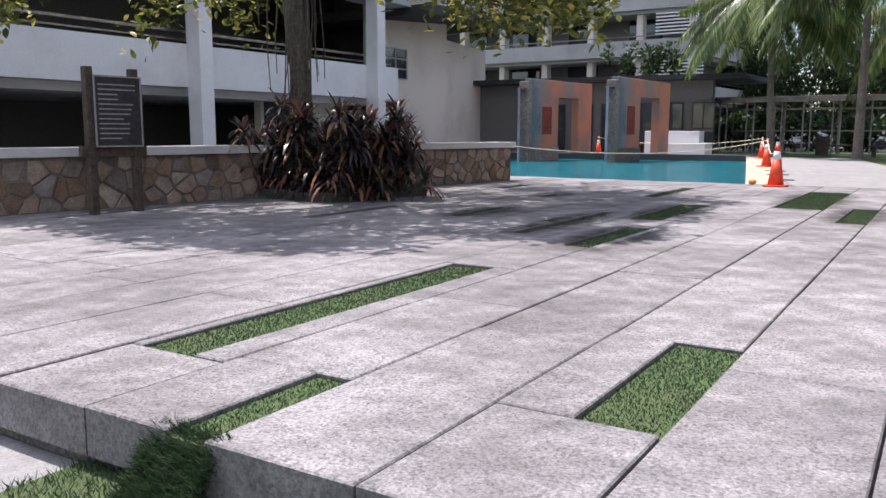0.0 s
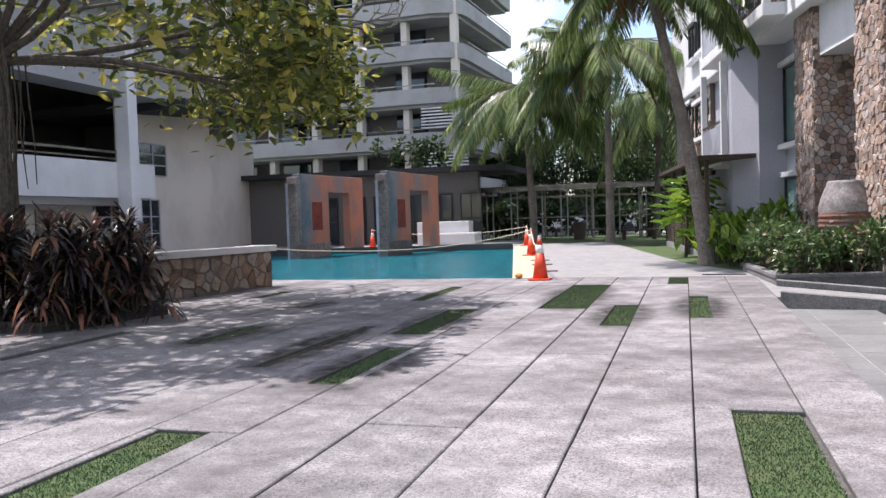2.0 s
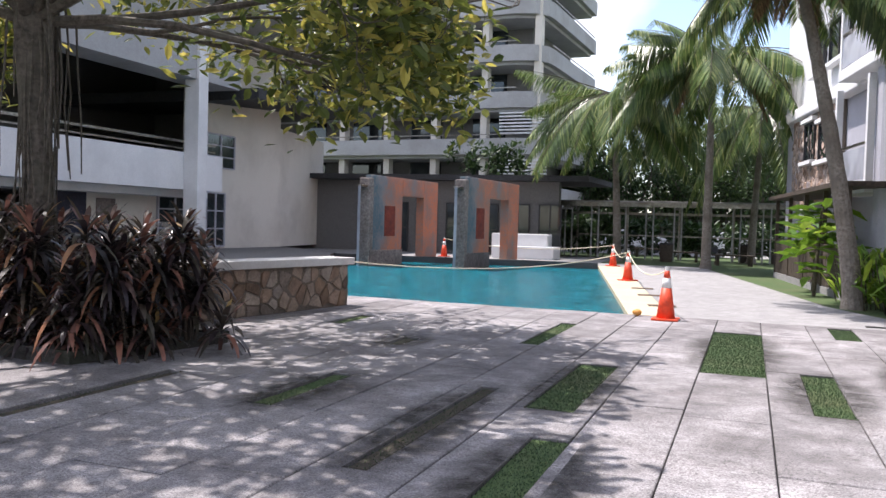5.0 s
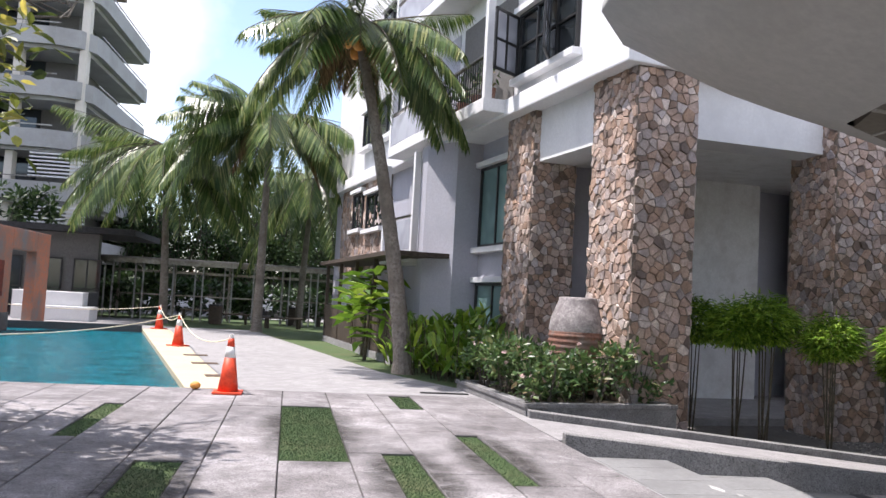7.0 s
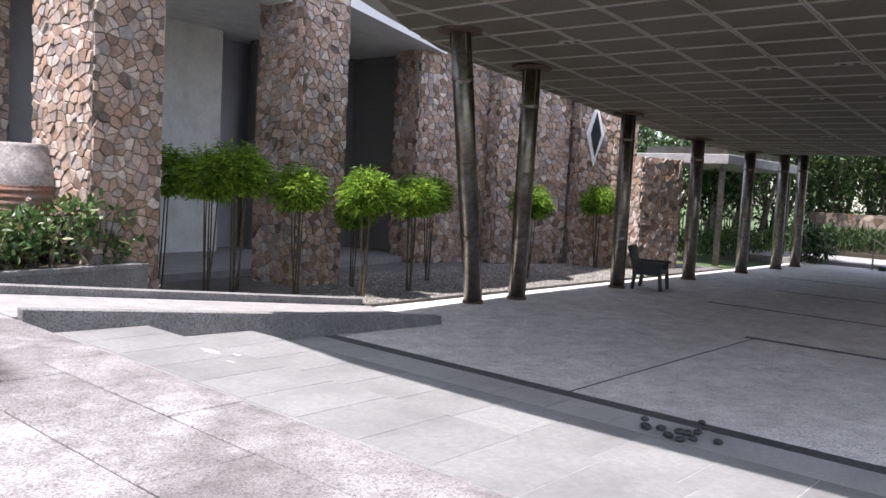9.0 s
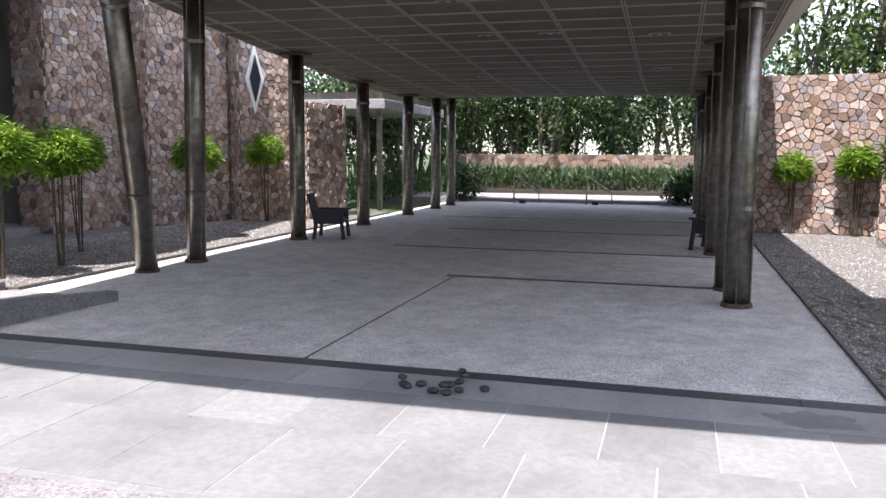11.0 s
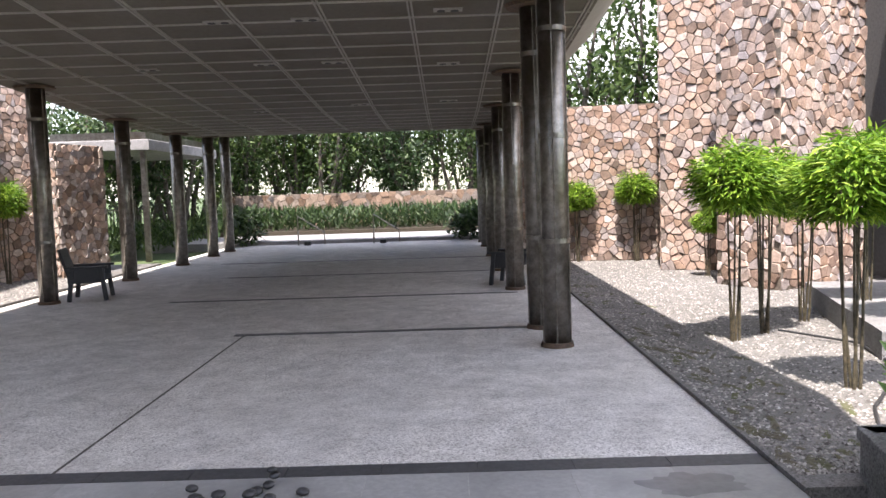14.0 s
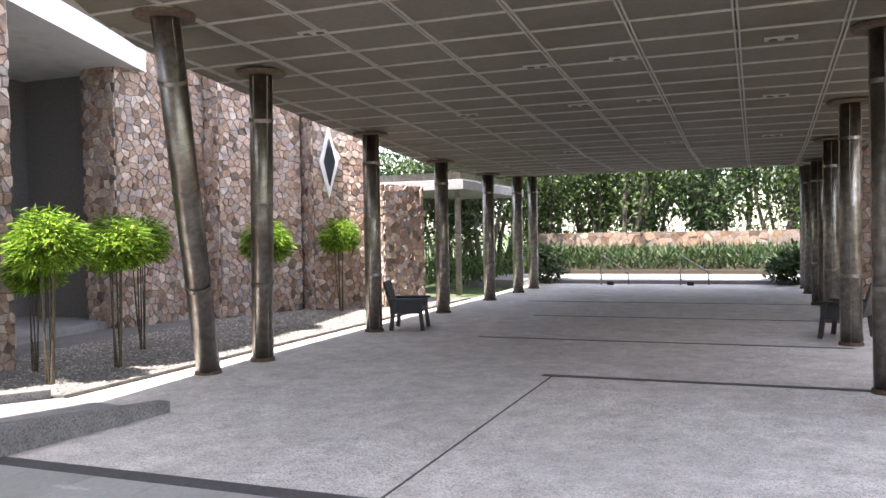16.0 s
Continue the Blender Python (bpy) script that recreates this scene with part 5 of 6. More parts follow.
bmesh.ops.create_icosphere(b, subdivisions=2, radius=0.07, matrix=Matrix.Diagonal((1.15, 1, 0.85, 1)))
tagged(part("fallen_coconut", b, M["coconut"], None, "", True, pose(-3.3, 17.12, 0.058)), "small yellowish coconut lying at the pool corner", "coconut")
r = random.Random(12)
for i, (x, y, z, s) in enumerate(((4.12, 8.52, 0, 1), (4.17, 8.55, 0.045, 0.9), (4.08, 8.48, 0, 0.9), (4.17, 8.4, 0, 1), (4.2, 8.2, 0, 1.1), (4.3, 8.15, 0, 0.9), (4.34, 8.12, 0.05, 0.85), (4.32, 8.13, 0.1, 0.75), (4.1, 8.1, 0, 0.9), (4.02, 8.27, 0, 1.15), (4.0, 8.16, 0, 1), (4.06, 8.2, 0.05, 1), (4.18, 7.93, 0, 0.95))):
    bm = bmesh.new()
    bmesh.ops.create_icosphere(bm, subdivisions=2, radius=0.052)
    for q in bm.verts:
        q.co *= 1 + 0.18 * noise.noise(q.co * 14 + Vector((i * 2.3, 1, 0)))
        q.co.z *= 0.55
    tagged(part("pebble", bm, M["pebble"], None, "", True, pose(x, y, LOW + 0.022 + z * 0.8, r.uniform(-8, 8), r.uniform(-8, 8), r.uniform(0, 360)) @ Matrix.Scale(s * 0.8, 4)), "smooth black pebble lying on the lowest step", "pebble", "pebbles on the step")


# ---- small marks on the steps ----
r = np.random.default_rng(31)
for x, y, z, n in ((3.1, 5.35, -0.296, 16), (1.9, 5.7, -0.146, 6)):
    tagged(leaf_part("fallen_petals", None, r, np.c_[r.normal(x, 0.05, n), r.normal(y, 0.05, n), np.full(n, z)], np.c_[r.normal(0, 1, (n, 2)), np.full(n, 0.25)], np.tile((0.0, 0, 1), (n, 1)), 0.04, 0.03, M["flower"], "little heap of fallen pink petals on a step"), "", "petals")


def splash(x, y, z, w, d, seed, mat, label, cat):
    """A thin, ragged, low-domed patch on a floor."""
    rr = random.Random(seed)
    bm = bmesh.new()
    k = 26
    ring = [bm.verts.new((w * q * math.cos(6.2832 * t / k), d * q * math.sin(6.2832 * t / k), 0)) for t in range(k) for q in (0.85 + 0.12 * math.sin(t * 1.1 + seed) + 0.08 * math.sin(t * 2.7) + rr.uniform(-0.03, 0.03),)]
    mid = bm.verts.new((0, 0, 0.003))
    for t in range(k):
        bm.faces.new((ring[t], ring[(t + 1) % k], mid))
    structure(cat.replace(" ", "_"), bm, mat, label, cat).matrix_basis = pose(x, y, z)


for i, (x, y, z, w, d) in enumerate(((2.15, 11.75, -0.148, 0.05, 0.16), (2.25, 11.5, -0.148, 0.03, 0.07), (2.05, 11.3, -0.148, 0.02, 0.08), (4.2, 11.75, -0.448, 0.05, 0.22))):
    splash(x, y, z, w, d, i, M["grout"], "splash of white paint dried on a step", "paint splash")
M["damp"] = rough_material("standing_wet", (0.13, 0.132, 0.136), (0.18, 0.182, 0.186), None, 9, 1, 0.3, 0.02, space="World")
splash(4.18, 5.75, -0.449, 0.2, 0.34, 8, M["damp"], "shallow wet patch on the lowest step", "wet patch")

# ---- armchairs under the canopy ----
def armchair(at):
    ob = thing("armchair", at, "low dark grey resin armchair beside a steel column", "chair", "armchairs under the canopy")
    part("seat", box(-0.3, -0.3, 0.34, 0.3, 0.3, 0.4, bevel=0.02), M["rattan"], ob)
    bm = box(-0.3, -0.02, 0.0, 0.3, 0.03, 0.52, bevel=0.02)
    bmesh.ops.transform(bm, matrix=pose(0, 0.28, 0.38, -16, 0, 0), verts=bm.verts)
    part("backrest", bm, M["rattan"], ob)
    for s in (-1, 1):
        part("armrest", box(s * 0.33 - 0.045, -0.34, 0.54, s * 0.33 + 0.045, 0.34, 0.58, bevel=0.015), M["rattan"], ob)
        part("side_panel", box(s * 0.33 - 0.02, -0.28, 0.3, s * 0.33 + 0.02, 0.3, 0.54), M["rattan"], ob)
        for f in (-1, 1):
            bm = box(-0.035, -0.035, 0, 0.035, 0.035, 0.56, bevel=0.01)
            bmesh.ops.transform(bm, matrix=pose(s * 0.34, f * 0.29, 0, f * 7, 0, 0), verts=bm.verts)
            part("leg", bm, M["rattan"], ob)
    return ob


armchair(pose(13.5, 13.22, LOW, 0, 0, 14))
armchair(pose(13.9, 5.98, LOW, 0, 0, 160))

# ---- information sign ----
sg = thing("information_sign", pose(-8.97, 6.27, 0, 0, 0, 86), "dark framed notice board on two timber posts", "sign")
for x in (0.0, 0.62):
    part("post", box(x - 0.05, -0.05, 0, x + 0.05, 0.05, 1.82, bevel=0.008), M["wood_dark"], sg)
part("rail", box(-0.14, -0.035, 0.72, 0.76, 0.035, 0.86), M["wood_dark"], sg)
part("board", box(0.02, -0.09, 0.84, 0.68, -0.052, 1.72, bevel=0.008), M["black"], sg)
r = random.Random(2)
for i in range(12):
    part("text_line", box(0.08, -0.094, 1.6 - i * 0.06, 0.08 + r.uniform(0.25, 0.52), -0.0905, 1.617 - i * 0.06), M["path"], sg)
bm = bmesh.new()
for a, b, c, d in ((0.02, 0.84, 0.68, 0.86), (0.02, 1.7, 0.68, 1.72), (0.02, 0.84, 0.04, 1.72), (0.66, 0.84, 0.68, 1.72)):
    bm_box(bm, a, -0.1, b, c, -0.088, d)
part("frame", bm, M["path"], sg)


# ---- planters ----
def planter(name, pts, z0, z1, label, mat="granite"):
    ob = thing(name, pose(0, 0, 0), label, "planter")
    part("body", prism(bmesh.new(), pts, z0, z1 - 0.05), M[mat], ob)
    cx, cy = sum(p[0] for p in pts) / len(pts), sum(p[1] for p in pts) / len(pts)
    for a, b in zip(pts, pts[1:] + pts[:1]):
        d = Vector((b[0] - a[0], b[1] - a[1]))
        w, yaw = d.length, math.degrees(math.atan2(d.y, d.x))
        bm = box(-0.01, -0.02, 0, w + 0.01, 0.14, 0.07, bevel=0.012)
        bmesh.ops.transform(bm, matrix=pose(a[0], a[1], z1 - 0.06, 0, 0, yaw), verts=bm.verts)
        part("rim", bm, M[mat], ob)
    part("soil", prism(bmesh.new(), [(x + (cx - x) * 0.04, y + (cy - y) * 0.04) for x, y in pts], z1 - 0.12, z1 - 0.03), M["soil"], ob)
    return ob


planter("planter", [(1.3, 15.35), (3.75, 15.75), (3.0, 17.9), (1.0, 18.6)], -0.5, 0.16, "low granite planter box before the stone pillars")
planter("planter", [(2.3, 5.2), (2.3, 3.2), (4.3, 2.8), (4.12, 4.85)], -0.6, -0.14, "granite planter box beside the steps")
bed = planter("planter", [(-9.9, 9.35), (-7.6, 9.2), (-7.2, 11.15), (-9.3, 11.5)], -0.05, 0.13, "low dark planter kerb round a tree", "dark_kerb")

jar = thing("jar", pose(2.68, 17.2, 0.14), "large ribbed terracotta jar with a weathered grey shoulder", "jar")
prof = [(0.0, 0.3), (0.25, 0.38), (0.55, 0.45), (0.8, 0.47), (1.0, 0.465)]
bm = bmesh.new()
zs = [i / 40 for i in range(41)]
rad = lambda z: float(np.interp(z, [p[0] for p in prof], [p[1] for p in prof]))
tube(bm, [(0, 0, z) for z in zs], [rad(z) + 0.012 * math.sin(z * 2 * math.pi * 11) for z in zs], 36)
part("body", bm, M["jar"], jar, "", True)
bm = bmesh.new()
zs = [1.0, 1.1, 1.25, 1.4, 1.5, 1.545, 1.56]
tube(bm, [(0, 0, z) for z in zs], [0.466, 0.465, 0.43, 0.37, 0.325, 0.325, 0.3], 36, False)
part("shoulder", bm, M["jar_grey"], jar, "", True)

# ---- plants ----
rg = np.random.default_rng(11)


def shrub(name, at, w, d, h, n, mat, label, size=(0.07, 0.16), flowers=0, flower="flower", stems=7, cat="shrub", z=0.0):
    ob = thing(name, at, label, cat)
    for i in range(stems):
        a, b = rg.uniform(-0.35, 0.35) * w, rg.uniform(-0.35, 0.35) * d
        bm = bmesh.new()
        tube(bm, [(a * 0.5, b * 0.5, z - 0.02), (a, b, z + h * 0.5), (a * 1.2, b * 1.2, z + h * 0.85)], [0.018, 0.012, 0.006], 5)
        part("stem", bm, M["bark"], ob)
    clumps = np.c_[rg.uniform(-0.5, 0.5, 26) * w, rg.uniform(-0.5, 0.5, 26) * d, z + h * rg.uniform(0.2, 0.95, 26)]
    c = clumps[rg.integers(0, 26, n)]
    off = unit(rg, n) * (0.24 * rg.uniform(0.4, 1, n)[:, None]) * (min(w, d, 1.2))
    p = c + off
    p[:, 2] = np.maximum(p[:, 2], z + 0.02)
    leaf_part("foliage", ob, rg, p, off + rg.normal(0, 0.1, (n, 3)) + (0, 0, 0.05), unit(rg, n) * 0.6 + (0, 0, 1), rg.uniform(*size, n), rg.uniform(size[0] * 0.5, size[1] * 0.5, n), M[mat])
    if flowers:
        k = flowers * 5
        cc = np.repeat(c[:flowers] + off[:flowers] * 1.3 + (0, 0, 0.08), 5, 0)
        leaf_part("blossom", ob, rg, cc, unit(rg, k) + (0, 0, 0.5), unit(rg, k), 0.05, 0.045, M[flower])
    return ob


for x, y, w, d, h in ((1.75, 16.0, 0.9, 0.9, 0.75), (2.5, 16.1, 1.0, 0.8, 0.8), (3.2, 16.3, 0.9, 0.8, 0.85), (1.5, 16.9, 0.8, 1.0, 0.8), (1.4, 17.9, 0.8, 1.0, 0.9), (2.3, 16.6, 0.9, 0.6, 0.6), (2.4, 17.9, 0.9, 0.7, 0.9)):
    shrub("shrub", pose(x, y, 0.12), w, d, h, 620, "shrub_leaf", "leafy green shrub with pale flower heads in a granite planter", flowers=7, flower="pale_flower")
for x, y, w, d, h in ((3.6, 4.45, 0.9, 0.8, 0.85), (2.9, 4.6, 0.9, 0.8, 0.6), (3.5, 3.7, 1.1, 1.0, 1.05), (2.8, 3.8, 1.0, 1.0, 0.85)):
    shrub("shrub", pose(x, y, -0.18), w, d, h, 420, "lime_leaf", "broad-leaved shrub with pink flowers in a granite planter", (0.1, 0.2), 9)
for x, y, h in ((1.2, 20.0, 1.3), (0.9, 21.4, 1.5), (1.9, 20.6, 1.6), (1.5, 22.2, 1.5), (0.75, 22.9, 1.4), (1.9, 21.6, 1.7), (1.3, 20.9, 1.2)):
    ob = thing("ginger_plant", pose(x, y, -0.02), "clump of upright yellow-green ginger leaves", "plant", "ginger clumps by the facade")
    n = 110
    a = rg.uniform(0, 6.28, n)
    ln = rg.uniform(0.45, 0.75, n)
    st = np.c_[rg.normal(0, 0.28, n), rg.normal(0, 0.28, n), rg.uniform(0.1, h - 0.5, n)]
    strap_part("foliage", ob, st, np.c_[np.cos(a) * 0.6, np.sin(a) * 0.6, rg.uniform(0.5, 1.5, n)], ln, ln * 0.17, rg.uniform(0.15, 0.5, n), M["ginger_leaf"])
    for i in range(14):
        q = rg.normal(0, 0.2, 2)
        bm = bmesh.new()
        tube(bm, [(q[0], q[1], 0), (q[0] * 1.5, q[1] * 1.5, h * 0.75)], [0.014, 0.008], 5)
        part("stem", bm, M["cane"], ob)


def cordyline(at, h, label):
    ob = thing("cordyline", at, label, "plant", "cordylines in the bed")
    heads = [(rg.normal(0, 0.16), rg.normal(0, 0.16), h * q) for q in (0.18, 0.3, 0.42, 0.55, 0.68, 0.8, 0.9, 1.0)]
    pos, way, drop = [], [], []
    for hx, hy, hz in heads:
        part("stem", tube(bmesh.new(), [(hx * 0.3, hy * 0.3, 0), (hx, hy, hz)], [0.016, 0.011], 6), M["wood_dark"], ob)
        for i in range(30):
            a, e = 2.4 * i + rg.uniform(-0.3, 0.3), 0.1 + 1.8 * (i / 30) ** 1.6 + rg.uniform(-0.1, 0.3)
            pos.append((hx, hy, hz - 0.16 + 0.006 * i))
            way.append((math.cos(a), math.sin(a), e))
            drop.append(rg.uniform(0.55, 1.05) * (1 - 0.7 * i / 30))
    n = len(pos)
    strap_part("foliage", ob, pos, way, rg.uniform(0.34, 0.56, n), rg.uniform(0.042, 0.07, n), drop, M["purple_leaf"])
    return ob


for i in range(24):
    x, y = -9.5 + 0.52 * (i % 5) + rg.uniform(-0.14, 0.14), 9.45 + 0.4 * (i // 5) + rg.uniform(-0.12, 0.12)
    cordyline(pose(x, y, 0.1), rg.uniform(0.7, 1.35), "purple-brown cordyline with strap leaves in the bed")


def bamboo():
    """A clipped bamboo: a sheaf of thin canes under a rounded leafy head."""
    ob = thing("bamboo", pose(8.02, 4.17, LOW + 0.02), "clipped bamboo with thin dark canes and a bright green head", "bamboo", "bamboos in the gravel")
    for i in range(5):
        a = 2 * math.pi * i / 5 + rg.uniform(-0.3, 0.3)
        r0, r1 = rg.uniform(0.02, 0.07), rg.uniform(0.05, 0.15)
        bm = bmesh.new()
        tube(bm, [(r0 * math.cos(a), r0 * math.sin(a), 0), (0.5 * (r0 + r1) * math.cos(a + 0.3), 0.5 * (r0 + r1) * math.sin(a + 0.3), 0.6), (r1 * math.cos(a + 0.4), r1 * math.sin(a + 0.4), 1.6)], [0.014, 0.012, 0.007], 6)
        part("cane", bm, M["cane"], ob)
    n = 3400
    d = unit(rg, n)
    rr = rg.uniform(0.35, 1.0, n) ** 0.5
    lump = 1 + 0.26 * np.sin(d[:, 0] * 6 + 1) * np.cos(d[:, 1] * 5 + 2 * d[:, 2]) + 0.1 * rg.normal(size=n)
    p = d * (rr * lump)[:, None] * (0.38, 0.38, 0.36) + (0, 0, 1.64)
    keep = p[:, 2] > 1.4 - 0.25 * np.hypot(p[:, 0], p[:, 1])
    p, d = p[keep], d[keep]
    n = len(p)
    leaf_part("head", ob, rg, p, d * (1, 1, 0.2) + rg.normal(0, 0.5, (n, 3)) * (1, 1, 0.5) + (0, 0, -0.1), np.tile((0.0, 0, 1), (n, 1)) + rg.normal(0, 0.3, (n, 3)), rg.uniform(0.085, 0.15, n), rg.uniform(0.022, 0.036, n), M["bamboo_leaf"], curl=0.45, fine=False)
    return ob


bam = bamboo()
r = random.Random(8)
for x, y, s in ((8.4, 3.72, 1.0), (9.05, 3.0, 0.95), (6.0, 3.95, 1.02), (8.75, 2.45, 1.0), (7.4, 2.6, 1.05), (17.1, 4.3, 0.85), (16.9, 3.1, 0.95), (13.75, 2.6, 0.6), (9.2, 1.6, 1.05),
                (4.75, 17.25, 1.12), (5.17, 16.55, 1.1), (5.55, 16.35, 1.17), (6.3, 15.75, 1.05), (7.06, 15.0, 1.02), (7.7, 15.95, 0.8), (8.26, 15.11, 0.98), (9.7, 16.0, 0.97), (12.1, 15.35, 1.0), (16.0, 16.0, 0.98)):
    copy_thing(bam, pose(x, y, LOW + 0.02, 0, 0, r.uniform(0, 360)) @ Matrix.Scale(1, 4)).scale = (s, s, s * r.uniform(0.96, 1.05))
bm = bmesh.new()
tube(bm, [(4.3, 4.6, LOW + 0.05), (5.4, 4.1, LOW + 0.06), (6.5, 3.3, LOW + 0.05), (7.6, 3.1, LOW + 0.06), (8.3, 3.6, LOW + 0.08)], [0.012] * 5, 6)
tagged(part("garden_cable", bm, M["black"]), "thin black cable lying on the gravel", "cable")


def frond(length, droop, rngp, n=44):
    """Leaflets and midrib of a palm frond that leaves the crown along +x."""
    pts = []
    for i in range(12):
        s = i / 11
        pts.append(Vector((length * (s - 0.18 * droop * s * s), 0, length * (0.42 * s * (1 - droop) - 0.62 * droop * s * s))))
    return pts


def palm(name, x, y, z0, lean, height, fr, seed, nuts=True, dry=4, fl=2.6, group="", low=0.9):
    rp = np.random.default_rng(seed)
    ob = thing(name, pose(x, y, z0), "coconut palm with a ringed grey trunk, drooping fronds and orange nuts", "palm tree", group)
    top = Vector((lean[0], lean[1], height))
    pts = [Vector((lean[0] * s ** 1.3, lean[1] * s ** 1.3, height * s)) for s in (i / 26 for i in range(27))]
    bm = bmesh.new()
    tube(bm, pts, [0.19 - 0.08 * min(1, i / 20) + (0.06 if i == 0 else 0) + 0.008 * (i % 2) for i in range(27)], 12)
    part("trunk", bm, M["palm_bark"], ob)
    for kind, count in (("frond", fr), ("dry_frond", dry)):
        for i in range(count):
            a = 2.399 * i + rp.uniform(-0.25, 0.25)
            droop = low - (low - 0.12) * rp.random() ** 1.5 if kind == "frond" else rp.uniform(1.0, 1.35)
            ln = fl * rp.uniform(0.8, 1.1) * (1 if kind == "frond" else 0.5)
            c = frond(ln, droop, rp)
            R = Matrix.Translation(top) @ Matrix.Rotation(a, 4, "Z")
            mid = bmesh.new()
            tube(mid, [R @ q for q in c], [0.03 - 0.0023 * k for k in range(12)], 5)
            rib = part(kind, mid, M["dry_leaf"] if kind == "dry_frond" else M["cane"], ob)
            pos, way, up = [], [], []
            m = 84
            for k in range(m):
                s = 0.1 + 0.9 * k / m
                j = min(int(s * 11), 10)
                base = c[j].lerp(c[j + 1], s * 11 - j)
                tan = (c[j + 1] - c[j]).normalized()
                for side in (-1, 1):
                    w = Vector((0, side, 0)) * 0.75 + tan * 0.55 + Vector((0, 0, (-0.55 if ln > 3.4 else -0.38) - 0.4 * rp.random()))
                    pos.append(R @ base)
                    way.append(R.to_3x3() @ w)
                    up.append(R.to_3x3() @ Vector((0.2, 0, 1)))
            sz = np.repeat(np.sin(np.linspace(0.35, 2.9, m)), 2) * 0.66 * ln / 2.6 + 0.12
            leaf_part("leaf_fringe", rib, rp, pos, way, up, sz * rp.uniform(0.85, 1.15, len(sz)), 0.06 if ln > 3 else 0.04, M["dry_leaf"] if kind == "dry_frond" else M["palm_leaf"], curl=0.35, fine=False)
    if nuts:
        for i in range(14):
            a = rp.uniform(0, 6.28)
            bm = bmesh.new()
            bmesh.ops.create_icosphere(bm, subdivisions=2, radius=0.12, matrix=Matrix.Translation(top + Vector((0.28 * math.cos(a), 0.28 * math.sin(a), -0.28 - 0.3 * rp.random()))) @ Matrix.Diagonal((1, 1, 1.25, 1)))
            part("coconut", bm, M["coconut"], ob, "", True)
    return ob


palm("palm", 0.39, 21.2, -0.05, (-1.35, 0.2), 7.3, 30, 1, True, 9, 3.0, low=1.1)
palm("palm", -3.15, 36.3, -0.05, (0.0, 0), 8.4, 44, 2, True, 3, 4.9, low=1.2)
palm("palm", -7.2, 40.5, -0.05, (-0.4, 0), 7.6, 40, 3, True, 3, 4.8, low=1.2)
palm("palm", -1.5, 44, -0.05, (0.3, 0), 7.2, 36, 4, False, 2, 4.3, low=1.45)
palm("palm", -9.5, 75, -0.05, (0.3, 0), 17.5, 18, 5, False, 2, 3.0)


